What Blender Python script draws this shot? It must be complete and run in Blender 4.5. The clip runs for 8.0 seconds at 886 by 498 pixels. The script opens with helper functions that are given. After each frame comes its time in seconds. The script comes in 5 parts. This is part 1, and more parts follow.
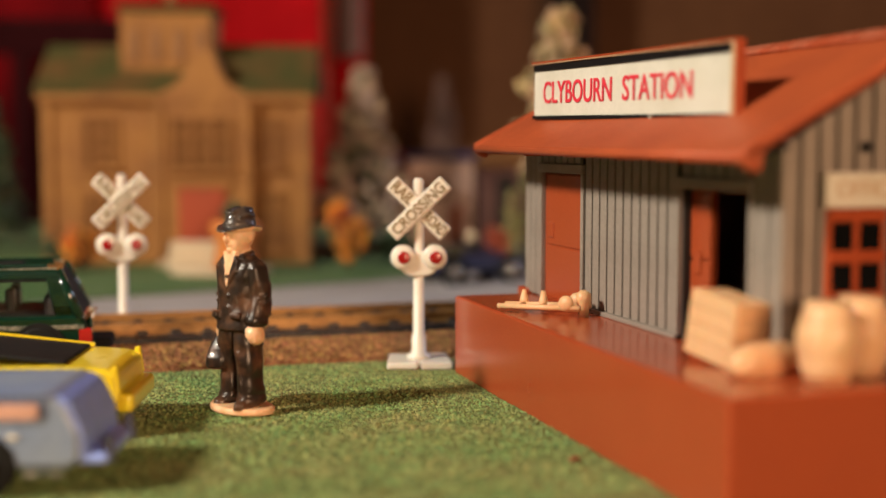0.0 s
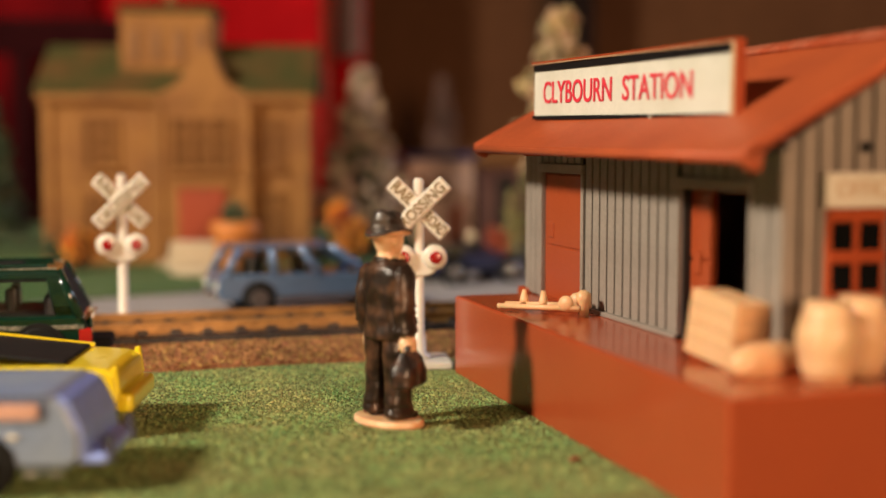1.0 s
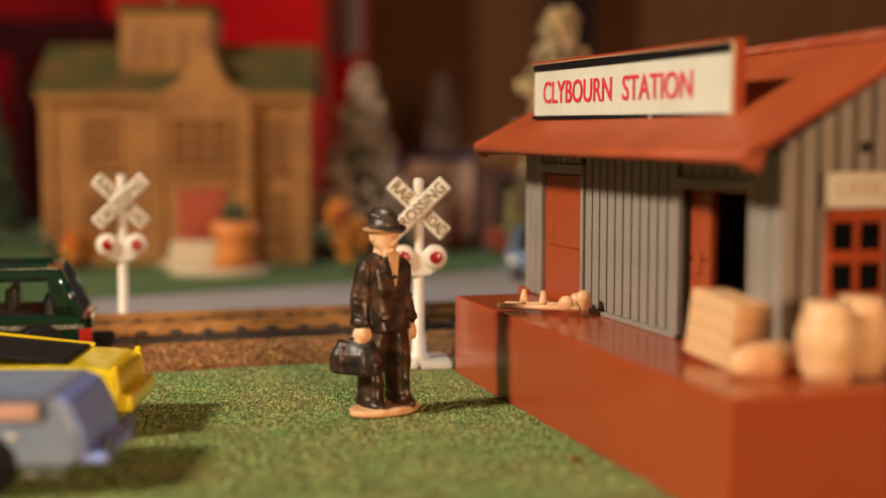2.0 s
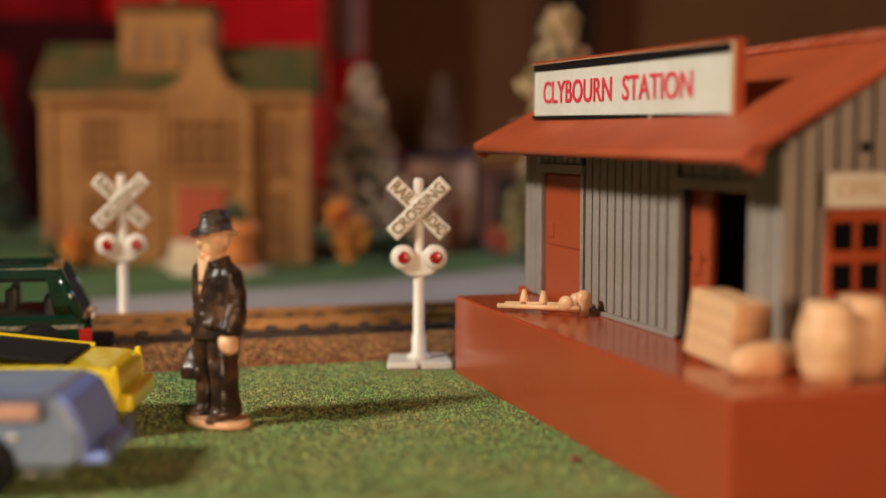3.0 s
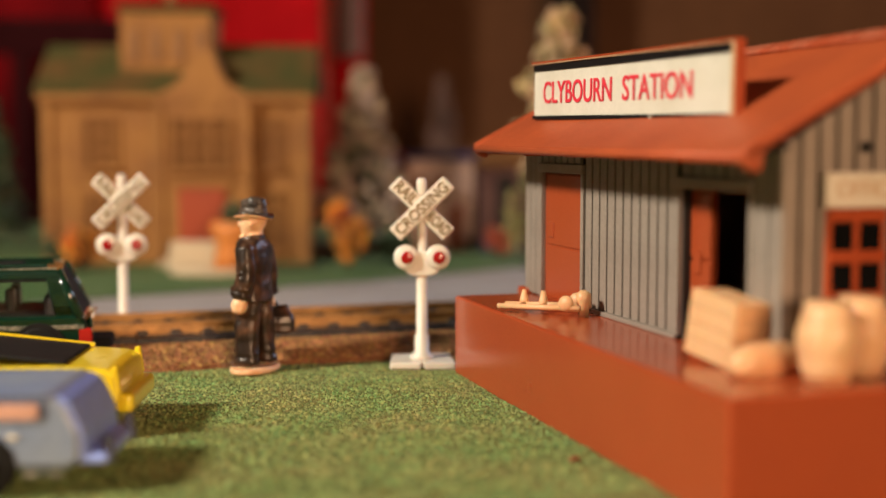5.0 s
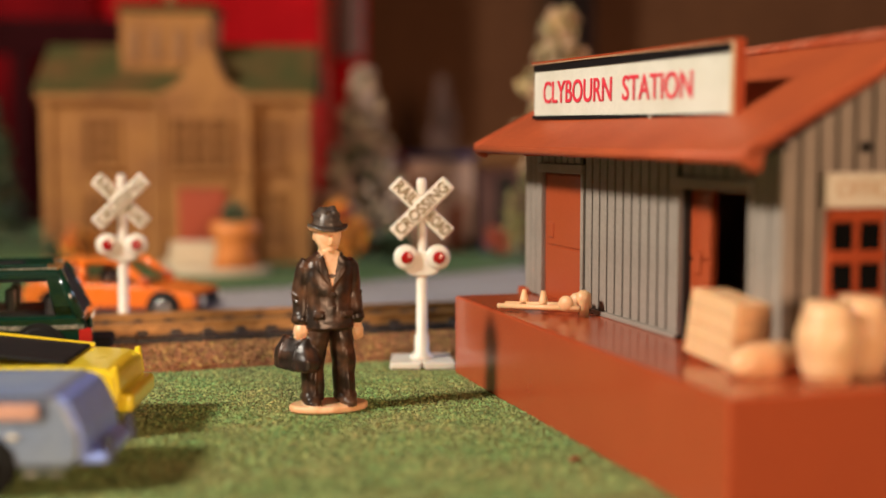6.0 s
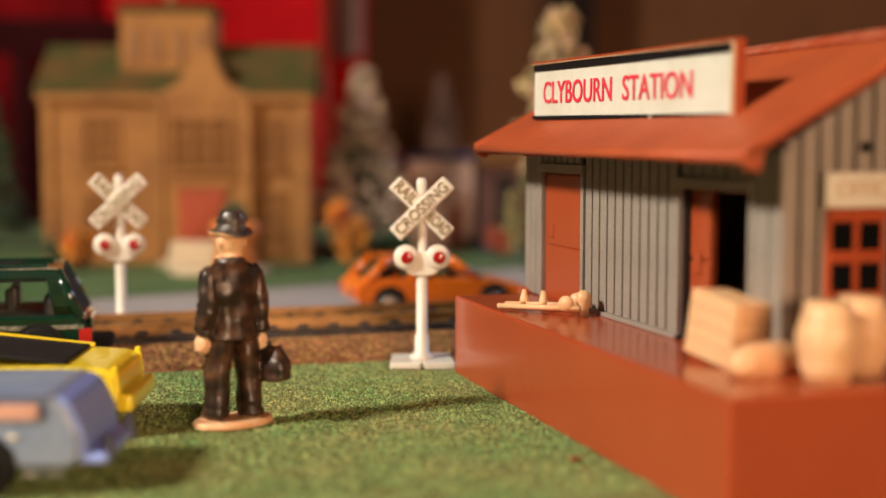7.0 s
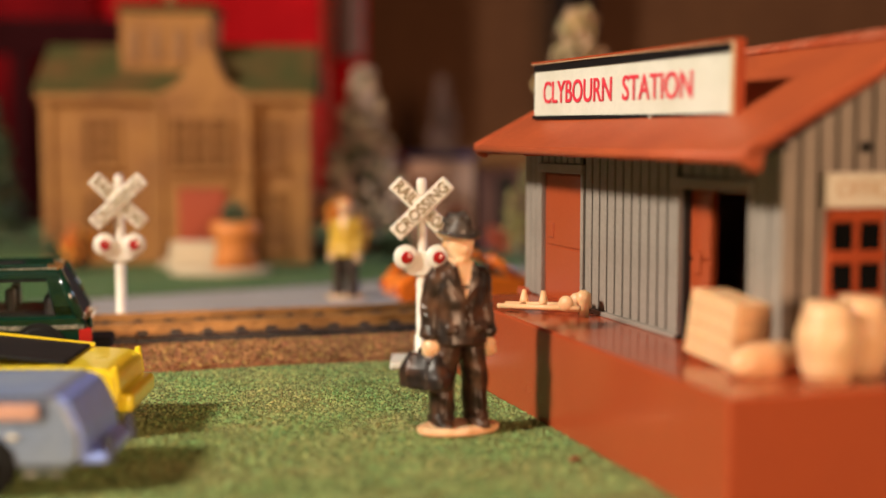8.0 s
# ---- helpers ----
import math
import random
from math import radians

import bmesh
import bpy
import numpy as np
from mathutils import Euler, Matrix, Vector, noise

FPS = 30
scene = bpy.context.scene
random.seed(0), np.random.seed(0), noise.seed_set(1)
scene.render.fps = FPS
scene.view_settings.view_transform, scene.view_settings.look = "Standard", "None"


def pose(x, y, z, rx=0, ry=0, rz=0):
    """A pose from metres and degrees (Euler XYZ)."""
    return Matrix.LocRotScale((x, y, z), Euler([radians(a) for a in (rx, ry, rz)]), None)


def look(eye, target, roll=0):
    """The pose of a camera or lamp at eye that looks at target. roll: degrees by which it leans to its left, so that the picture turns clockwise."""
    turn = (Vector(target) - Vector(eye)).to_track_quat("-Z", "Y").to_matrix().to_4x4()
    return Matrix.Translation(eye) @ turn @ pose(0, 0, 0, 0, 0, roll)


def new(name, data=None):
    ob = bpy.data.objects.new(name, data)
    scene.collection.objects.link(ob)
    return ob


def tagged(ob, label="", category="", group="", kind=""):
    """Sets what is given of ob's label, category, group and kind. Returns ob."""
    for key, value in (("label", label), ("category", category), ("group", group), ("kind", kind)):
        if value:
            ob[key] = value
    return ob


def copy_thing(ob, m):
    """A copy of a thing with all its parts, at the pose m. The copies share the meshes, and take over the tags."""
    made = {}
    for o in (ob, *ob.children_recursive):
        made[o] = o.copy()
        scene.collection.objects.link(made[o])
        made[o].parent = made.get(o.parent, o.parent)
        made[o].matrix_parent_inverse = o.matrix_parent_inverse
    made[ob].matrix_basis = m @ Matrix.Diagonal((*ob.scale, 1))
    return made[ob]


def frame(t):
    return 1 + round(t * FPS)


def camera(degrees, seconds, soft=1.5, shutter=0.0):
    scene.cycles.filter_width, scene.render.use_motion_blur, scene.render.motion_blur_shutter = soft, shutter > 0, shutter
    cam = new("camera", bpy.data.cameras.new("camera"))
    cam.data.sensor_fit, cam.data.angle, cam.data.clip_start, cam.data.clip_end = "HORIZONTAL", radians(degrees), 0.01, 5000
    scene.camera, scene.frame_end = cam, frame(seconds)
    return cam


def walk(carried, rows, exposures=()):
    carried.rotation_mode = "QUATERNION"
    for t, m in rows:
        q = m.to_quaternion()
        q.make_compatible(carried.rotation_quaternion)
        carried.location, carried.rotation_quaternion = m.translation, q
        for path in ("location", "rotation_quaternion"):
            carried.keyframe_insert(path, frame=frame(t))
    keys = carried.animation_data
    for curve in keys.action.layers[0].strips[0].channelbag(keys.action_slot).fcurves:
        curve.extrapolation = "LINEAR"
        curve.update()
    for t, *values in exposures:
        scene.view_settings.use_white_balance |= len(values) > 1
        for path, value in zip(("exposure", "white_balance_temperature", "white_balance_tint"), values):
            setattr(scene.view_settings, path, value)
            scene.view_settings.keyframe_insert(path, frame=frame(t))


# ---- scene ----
from mathutils.bvhtree import BVHTree


# ---------------- camera ----------------
cam = camera(38.5, 8.0, soft=1.5)
cam.data.dof.use_dof = True
cam.data.dof.focus_distance = 0.329
cam.data.dof.aperture_fstop = 5.9
cam.data.dof.aperture_blades = 7
EYE = pose(0, 0, 0.0656, 85.29, 0, -16.95)
walk(cam, [(0.0, EYE), (8.0, EYE)], exposures=[(0, -0.12, 6420, 10), (0.5, -0.07, 6240, 10), (1, -0.07, 6680, 10), (1.5, -0.12, 6880, 10), (3, -0.42, 6100, 10), (3.5, -0.27, 5680, 10), (4, -0.14, 6160, 10), (4.5, -0.10, 6680, 10), (6, -0.04, 6160, 10), (6.5, -0.09, 6240, 10), (7, 0.03, 6320, 10), (7.5, 0.05, 6780, 10), (8, 0.05, 6320, 10)])

# ---------------- light ----------------
world = bpy.data.worlds.new("room_light")
scene.world = world
world.use_nodes = True
world.node_tree.nodes["Background"].inputs[0].default_value = (0.76, 0.78, 1.0, 1)
world.node_tree.nodes["Background"].inputs[1].default_value = 0.013


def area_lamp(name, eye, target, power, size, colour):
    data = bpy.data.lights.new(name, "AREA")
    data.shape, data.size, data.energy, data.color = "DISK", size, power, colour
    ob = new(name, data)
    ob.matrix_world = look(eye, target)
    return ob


# work lamp at left, out of view; warm fill added behind the viewer
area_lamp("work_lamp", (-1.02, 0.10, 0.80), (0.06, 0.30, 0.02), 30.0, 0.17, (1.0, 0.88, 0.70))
area_lamp("warm_fill", (0.22, -1.92, 0.34), (0.12, 0.34, 0.03), 43.0, 0.70, (1.0, 0.60, 0.35))

# unseen cool fill added from the right, tinting shadows and right-hand faces
area_lamp("cool_fill", (1.75, 0.75, 0.75), (0.10, 0.35, 0.02), 12.0, 0.60, (0.60, 0.70, 1.0))


# ---------------- materials ----------------
def mat(name, colour, rough=0.5, metal=0.0, vary=0.15, grain=900.0, bump=0.15, second=None, patch=60.0,
        coat=0.0, sss=0.0, island=False, depth=0.0002, gloss=0.5, span=(0.38, 0.66), hue=0.03):
    """A surface with two scales of variation: patches (towards second) and fine grain."""
    m = bpy.data.materials.new(name)
    m.use_nodes = True
    nt = m.node_tree
    n, link = nt.nodes, nt.links
    b = n["Principled BSDF"]
    tc = n.new("ShaderNodeTexCoord")
    big = n.new("ShaderNodeTexNoise")
    big.inputs["Scale"].default_value, big.inputs["Detail"].default_value = patch, 4
    fine = n.new("ShaderNodeTexNoise")
    fine.inputs["Scale"].default_value, fine.inputs["Detail"].default_value = grain, 5
    for tex in (big, fine):
        link.new(tc.outputs["Object"], tex.inputs["Vector"])
    ramp = n.new("ShaderNodeValToRGB")
    ramp.color_ramp.elements[0].position, ramp.color_ramp.elements[1].position = span
    sec = second or tuple(c * (1 - vary) for c in colour)
    ramp.color_ramp.elements[0].color, ramp.color_ramp.elements[1].color = (*colour, 1), (*sec, 1)
    link.new(big.outputs["Fac"], ramp.inputs["Fac"])
    mix = n.new("ShaderNodeMix")
    mix.data_type, mix.blend_type = "RGBA", "MULTIPLY"
    mix.inputs["Factor"].default_value = 1.0
    r2 = n.new("ShaderNodeMapRange")
    r2.inputs["From Min"].default_value, r2.inputs["From Max"].default_value = 0.3, 0.7
    r2.inputs["To Min"].default_value, r2.inputs["To Max"].default_value = 1 - vary, 1 + vary * 0.5
    link.new(fine.outputs["Fac"], r2.inputs["Value"])
    link.new(ramp.outputs["Color"], mix.inputs["A"])
    link.new(r2.outputs["Result"], mix.inputs["B"])
    out = mix.outputs["Result"]
    if island:
        geo = n.new("ShaderNodeNewGeometry")
        hsv = n.new("ShaderNodeHueSaturation")
        r3 = n.new("ShaderNodeMapRange")
        r3.inputs["To Min"].default_value, r3.inputs["To Max"].default_value = 0.48, 1.50
        link.new(geo.outputs["Random Per Island"], r3.inputs["Value"])
        link.new(r3.outputs["Result"], hsv.inputs["Value"])
        mul = n.new("ShaderNodeMath")
        mul.operation, mul.inputs[1].default_value = "MULTIPLY", 37.0
        fract = n.new("ShaderNodeMath")
        fract.operation = "FRACT"
        link.new(geo.outputs["Random Per Island"], mul.inputs[0])
        link.new(mul.outputs[0], fract.inputs[0])
        r4 = n.new("ShaderNodeMapRange")
        r4.inputs["To Min"].default_value, r4.inputs["To Max"].default_value = 0.5 - hue * 0.55, 0.5 + hue * 1.5
        link.new(fract.outputs[0], r4.inputs["Value"])
        link.new(r4.outputs["Result"], hsv.inputs["Hue"])
        link.new(out, hsv.inputs["Color"])
        out = hsv.outputs["Color"]
    link.new(out, b.inputs["Base Color"])
    r5 = n.new("ShaderNodeMapRange")
    r5.inputs["To Min"].default_value, r5.inputs["To Max"].default_value = max(rough - 0.1, 0.02), min(rough + 0.12, 1)
    link.new(big.outputs["Fac"], r5.inputs["Value"])
    link.new(r5.outputs["Result"], b.inputs["Roughness"])
    b.inputs["Metallic"].default_value = metal
    b.inputs["Specular IOR Level"].default_value = gloss
    b.inputs["Coat Weight"].default_value = coat
    b.inputs["Subsurface Weight"].default_value = sss
    b.inputs["Subsurface Scale"].default_value = 0.0015
    if bump:
        bp = n.new("ShaderNodeBump")
        bp.inputs["Strength"].default_value, bp.inputs["Distance"].default_value = bump, depth
        link.new(fine.outputs["Fac"], bp.inputs["Height"])
        link.new(bp.outputs["Normal"], b.inputs["Normal"])
    return m


def clear(name, colour=(0.9, 0.95, 0.92)):
    m = bpy.data.materials.new(name)
    m.use_nodes = True
    b = m.node_tree.nodes["Principled BSDF"]
    b.inputs["Base Color"].default_value = (*colour, 1)
    b.inputs["Roughness"].default_value, b.inputs["Transmission Weight"].default_value = 0.04, 1.0
    b.inputs["IOR"].default_value = 1.1
    return m


GRASS = mat("grass_mat_green", (0.145, 0.205, 0.056), 0.95, 0, 0.5, 1500, 0.9, (0.20, 0.20, 0.062), 35, depth=0.0006)
GRAIN = mat("grass_grain", (0.215, 0.275, 0.088), 0.9, 0, 0.3, 800, 0, (0.29, 0.275, 0.10), 45, island=True, hue=0.055)
LAWN = mat("far_lawn_green", (0.06, 0.13, 0.035), 0.95, 0, 0.4, 700, 0.8, (0.10, 0.15, 0.05), 30, depth=0.0006)
BOARD = mat("plywood", (0.30, 0.20, 0.11), 0.7, 0, 0.25, 300, 0.2, None, 12)
ROAD = mat("grey_road_paint", (0.36, 0.33, 0.33), 0.85, 0, 0.15, 900, 0.3, (0.30, 0.27, 0.27), 18)
CORK = mat("cork_roadbed", (0.31, 0.13, 0.05), 0.9, 0, 0.4, 1100, 1.0, (0.19, 0.078, 0.033), 260, depth=0.0008)
CORK_BIT = mat("cork_crumb", (0.35, 0.155, 0.064), 0.9, 0, 0.3, 900, 0.2, (0.21, 0.088, 0.038), 250, island=True)
TIE = mat("black_tie_plastic", (0.018, 0.018, 0.02), 0.45, 0, 0.3, 900, 0.2)
RAIL = mat("rusty_brass_rail", (0.40, 0.225, 0.078), 0.34, 0.5, 0.25, 700, 0.15, (0.26, 0.14, 0.050), 120)
RUST = mat("brick_red_plastic", (0.375, 0.067, 0.021), 0.22, 0, 0.07, 1400, 0.05, (0.345, 0.060, 0.019), 25, coat=0.1)
ROOF = mat("roof_red_plastic", (0.42, 0.085, 0.027), 0.46, 0, 0.16, 1200, 0.2, (0.35, 0.070, 0.025), 40, gloss=0.25)
RIDGE = mat("worn_ridge_plastic", (0.40, 0.075, 0.03), 0.26, 0, 0.2, 900, 0.2, (0.42, 0.12, 0.065), 110)
GREY = mat("weathered_grey_plastic", (0.285, 0.240, 0.205), 0.5, 0, 0.12, 1200, 0.12, (0.245, 0.203, 0.172), 70)
# near-black for board gaps and soffit; the shade under the eave is put in
GROOVE_SHADE = mat("groove_and_eave_shade_grey", (0.022, 0.018, 0.015), 0.7, 0, 0.2)
PEACH = mat("peach_moulded_plastic", (0.72, 0.44, 0.235), 0.45, 0, 0.10, 700, 0.35, (0.68, 0.39, 0.20), 90, sss=0.15)
CREAM = mat("cream_paper", (0.69, 0.655, 0.57), 0.55, 0, 0.07, 1500, 0.1, (0.62, 0.585, 0.49), 60)
TAN = mat("tan_frame", (0.55, 0.38, 0.22), 0.5, 0, 0.1)
BLACK = mat("black_ink", (0.009, 0.008, 0.009), 0.55, 0, 0.2, gloss=0.15)
# panes near-black and dull; the dark interior behind them is put into the colour
VOID = mat("unlit_dark_pane", (0.004, 0.004, 0.004), 0.9, 0, 0.2)
VOID.node_tree.nodes["Principled BSDF"].inputs["Specular IOR Level"].default_value = 0.05
RED_INK = mat("red_ink", (0.74, 0.03, 0.06), 0.5, 0, 0.1)
WHITE = mat("white_plastic", (0.71, 0.675, 0.60), 0.35, 0, 0.05, 1200, 0.06, (0.66, 0.615, 0.54), 80, sss=0.1)
FADED = mat("faded_gold_print", (0.20, 0.145, 0.06), 0.5, 0, 0.25, 2500)
LENS = mat("dark_red_lens", (0.32, 0.006, 0.006), 0.2, 0, 0.1, coat=0.4)
SUIT = mat("suit_black_gloss_paint", (0.021, 0.0125, 0.0085), 0.34, 0, 0.3, 500, 0.35, (0.13, 0.058, 0.028), 210, coat=0.06, depth=0.0004, span=(0.46, 0.76), gloss=0.4)
LEATHER = mat("dark_bag_paint", (0.016, 0.010, 0.008), 0.38, 0, 0.3, 500, 0.4, (0.085, 0.036, 0.018), 260, coat=0.15, depth=0.0003, span=(0.48, 0.72))
HATP = mat("hat_grey_paint", (0.024, 0.020, 0.018), 0.36, 0, 0.3, 350, 0.7, (0.085, 0.060, 0.045), 330, coat=0.1, depth=0.0005)
SKIN = mat("figure_peach_plastic", (0.80, 0.53, 0.32), 0.4, 0, 0.08, 700, 0.1, (0.66, 0.36, 0.18), 260, sss=0.2)
YELLOW_SHIRT = mat("yellow_shirt_paint", (0.62, 0.36, 0.03), 0.5, 0, 0.15)
TROUSER = mat("brown_trouser_paint", (0.05, 0.028, 0.016), 0.5, 0, 0.2)
GREEN_CAR = mat("dark_green_car_paint", (0.006, 0.032, 0.018), 0.12, 0, 0.15, 1200, 0.03, coat=1.0)
YELLOW_CAR = mat("yellow_car_paint", (0.84, 0.67, 0.020), 0.28, 0, 0.08, 900, 0.04, (0.80, 0.61, 0.020), 80, coat=0.6)
BLUE_CAR = mat("pale_blue_car_paint", (0.19, 0.26, 0.42), 0.42, 0.1, 0.15, 900, 0.06, (0.25, 0.31, 0.40), 60)
# van blue for the tail, with cool light from the right put in
COOL_LIT_BLUE = mat("cool_lit_car_blue", (0.24, 0.36, 0.95), 0.4, 0, 0.15, 900, 0.06, (0.28, 0.39, 0.85), 90)
SLATE = mat("slate_blue_trim", (0.10, 0.12, 0.19), 0.4, 0, 0.2)
WAGON_BLUE = mat("steel_blue_car_paint", (0.13, 0.205, 0.35), 0.22, 0.3, 0.1, 900, 0.04, (0.10, 0.19, 0.35), 50, coat=0.5)
ORANGE_CAR = mat("orange_car_paint", (0.80, 0.17, 0.012), 0.28, 0, 0.08, 900, 0.04, None, 50, coat=0.4)
NAVY_CAR = mat("navy_car_paint", (0.025, 0.035, 0.10), 0.3, 0, 0.15, coat=0.4)
OLIVE = mat("olive_paint", (0.075, 0.065, 0.022), 0.5, 0, 0.2)
TYRE = mat("tyre_black", (0.012, 0.012, 0.012), 0.7, 0, 0.2, gloss=0.2)
CHROME = mat("worn_chrome", (0.62, 0.60, 0.56), 0.25, 0.95, 0.2, 900, 0.1)
SEAT = mat("seat_grey_plastic", (0.07, 0.055, 0.055), 0.5, 0, 0.2)
TAIL = mat("tail_light_red", (0.5, 0.02, 0.015), 0.2, 0, 0.15, coat=0.5)
WORN = mat("worn_silver_trim", (0.42, 0.40, 0.33), 0.45, 0.5, 0.6, 1500, 0.3, (0.05, 0.07, 0.05), 500)
HEADLIGHT = mat("headlight_cream", (0.8, 0.75, 0.62), 0.2, 0, 0.1, coat=0.5)
PINK = mat("dusty_pink_paint", (0.60, 0.35, 0.27), 0.6, 0, 0.1)
PALE_GLASS = clear("pale_window_plastic")
GLASS = clear("car_window_plastic", (0.62, 0.67, 0.63))
STONE = mat("ochre_model_stone", (0.31, 0.148, 0.046), 0.75, 0, 0.2, 500, 0.3, (0.235, 0.108, 0.040), 40, gloss=0.2)
STONE_DARK = mat("window_brown", (0.165, 0.075, 0.027), 0.85, 0, 0.2, gloss=0.05)
LOUVRE = mat("louvre_brown", (0.23, 0.105, 0.035), 0.7, 0, 0.2)
MOSS = mat("moss_green_roof", (0.052, 0.055, 0.018), 0.85, 0, 0.3, 400, 0.5, (0.105, 0.060, 0.022), 45, gloss=0.1)
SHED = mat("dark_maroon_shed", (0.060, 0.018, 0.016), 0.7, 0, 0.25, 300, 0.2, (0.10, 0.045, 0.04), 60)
# darker copy of the curtain red, with shade put into the colour
RED_SHADE = mat("red_cloth_with_shade", (0.13, 0.002, 0.004), 0.9, 0, 0.2, 300, 0.2, (0.06, 0.0015, 0.003), 9, gloss=0.05)
DOOR_RED = mat("brick_red_door", (0.34, 0.050, 0.014), 0.5, 0, 0.15)
CURTAIN = mat("red_cloth", (0.40, 0.0030, 0.0070), 0.9, 0, 0.12, 500, 0.3, (0.27, 0.0022, 0.0050), 8, gloss=0.1)
WALL = mat("brown_room_wall", (0.088, 0.038, 0.017), 0.8, 0, 0.15, 60, 0.1, (0.072, 0.030, 0.014), 5, gloss=0.1)
DARK = mat("dark_brown_wood", (0.010, 0.005, 0.004), 0.8, 0, 0.25, 200, 0.2, gloss=0.1)
MAROON = mat("dark_maroon_sheet", (0.022, 0.003, 0.004), 0.95, 0, 0.25, 300, 0.2, gloss=0.05)
FROST = mat("frosted_needles", (0.52, 0.385, 0.32), 0.8, 0, 0.3, 300, 0.2, (0.22, 0.17, 0.12), 30, island=True)
# darker copy of FROST; the far tree's dimness is put into the colour
DIM_FROST = mat("dim_frosted_needles", (0.22, 0.12, 0.11), 0.8, 0, 0.3, 300, 0.2, (0.10, 0.06, 0.05), 40, island=True)
COTTAGE = mat("pale_pink_wall", (0.66, 0.46, 0.40), 0.6, 0, 0.12, 300, 0.2)
NEEDLE = mat("dark_green_needles", (0.03, 0.055, 0.025), 0.8, 0, 0.3, 300, 0.2, (0.06, 0.07, 0.03), 70, island=True)
AUTUMN = mat("autumn_orange_leaves", (0.60, 0.145, 0.016), 0.8, 0, 0.3, 300, 0.2, (0.28, 0.10, 0.03), 90, island=True)
OCHRE_LEAF = mat("cream_ochre_foam", (0.46, 0.30, 0.15), 0.85, 0, 0.3, 300, 0.3, (0.24, 0.18, 0.13), 60, island=True)
BARK = mat("bark_brown", (0.07, 0.04, 0.025), 0.9, 0, 0.3, 500, 0.4)
OLIVE_LEAF = mat("olive_leaves", (0.16, 0.15, 0.05), 0.8, 0, 0.3, 300, 0.2, (0.22, 0.17, 0.08), 60, island=True)
CLAY = mat("orange_clay", (0.58, 0.19, 0.035), 0.6, 0, 0.15, 400, 0.2)
PALE = mat("pale_stone", (0.55, 0.44, 0.30), 0.7, 0, 0.15, 400, 0.2)


# ---------------- mesh helpers ----------------
def box(bm, x0, x1, y0, y1, z0, z1, bevel=0.0, mi=0, seg=1):
    got = bmesh.ops.create_cube(bm, size=1.0)
    vs = got["verts"]
    for v in vs:
        v.co = Vector(((x0 + x1) / 2 + v.co.x * (x1 - x0), (y0 + y1) / 2 + v.co.y * (y1 - y0), (z0 + z1) / 2 + v.co.z * (z1 - z0)))
    fs = {f for v in vs for f in v.link_faces}
    for f in fs:
        f.material_index = mi
    if bevel:
        es = {e for v in vs for e in v.link_edges}
        bmesh.ops.bevel(bm, geom=list(es), offset=bevel, segments=seg, affect="EDGES", profile=0.5, material=-1)
    return bm


def prism(bm, outline, a, b, axis="y", bevel=0.0, mi=0, taper=1.0, seg=1, smooth=False):
    """An outline of (p, q) pairs drawn out along axis from a to b."""
    def at(p, q, r):
        return {"y": (p, r, q), "x": (r, p, q), "z": (p, q, r)}[axis]
    lo = [bm.verts.new(at(p, q, a)) for p, q in outline]
    hi = [bm.verts.new(at(p, q, b)) for p, q in outline]
    fs = []
    n = len(outline)
    for i in range(n):
        fs.append(bm.faces.new((lo[i], lo[(i + 1) % n], hi[(i + 1) % n], hi[i])))
    fs += [bm.faces.new(lo[::-1]), bm.faces.new(hi)]
    for f in fs:
        f.material_index = mi
        f.smooth = smooth
    bmesh.ops.recalc_face_normals(bm, faces=fs)
    if bevel:
        bmesh.ops.bevel(bm, geom=list({e for f in fs for e in f.edges}), offset=bevel, segments=seg, affect="EDGES", profile=0.5, material=-1)
    return bm


def loft(bm, rings, mi=0, n=20, rough=0.0, smooth=True, power=2.0, fold=0.0):
    """Rings of (centre, rx, ry) or (centre, rx, ry, power), stacked along z and capped."""
    loops = []
    for ring in rings:
        (cx, cy, cz), rx, ry = ring[:3]
        p = ring[3] if len(ring) > 3 else power
        loop = []
        for i in range(n):
            a = 2 * math.pi * i / n
            c, s = math.cos(a), math.sin(a)
            w = 1 + fold * math.sin(5 * a + 700 * cz) * math.sin(1100 * cz + 2 * a) if fold else 1
            x = w * rx * math.copysign(abs(c) ** (2 / p), c)
            y = w * ry * math.copysign(abs(s) ** (2 / p), s)
            v = Vector((cx + x, cy + y, cz))
            if rough:
                v += rough * noise.noise_vector(v * 420)
            loop.append(bm.verts.new(v))
        loops.append(loop)
    fs = []
    for lo, hi in zip(loops, loops[1:]):
        for i in range(n):
            fs.append(bm.faces.new((lo[i], lo[(i + 1) % n], hi[(i + 1) % n], hi[i])))
    fs += [bm.faces.new(loops[0][::-1]), bm.faces.new(loops[-1])]
    for f in fs:
        f.material_index, f.smooth = mi, smooth
    bmesh.ops.recalc_face_normals(bm, faces=fs)
    return bm


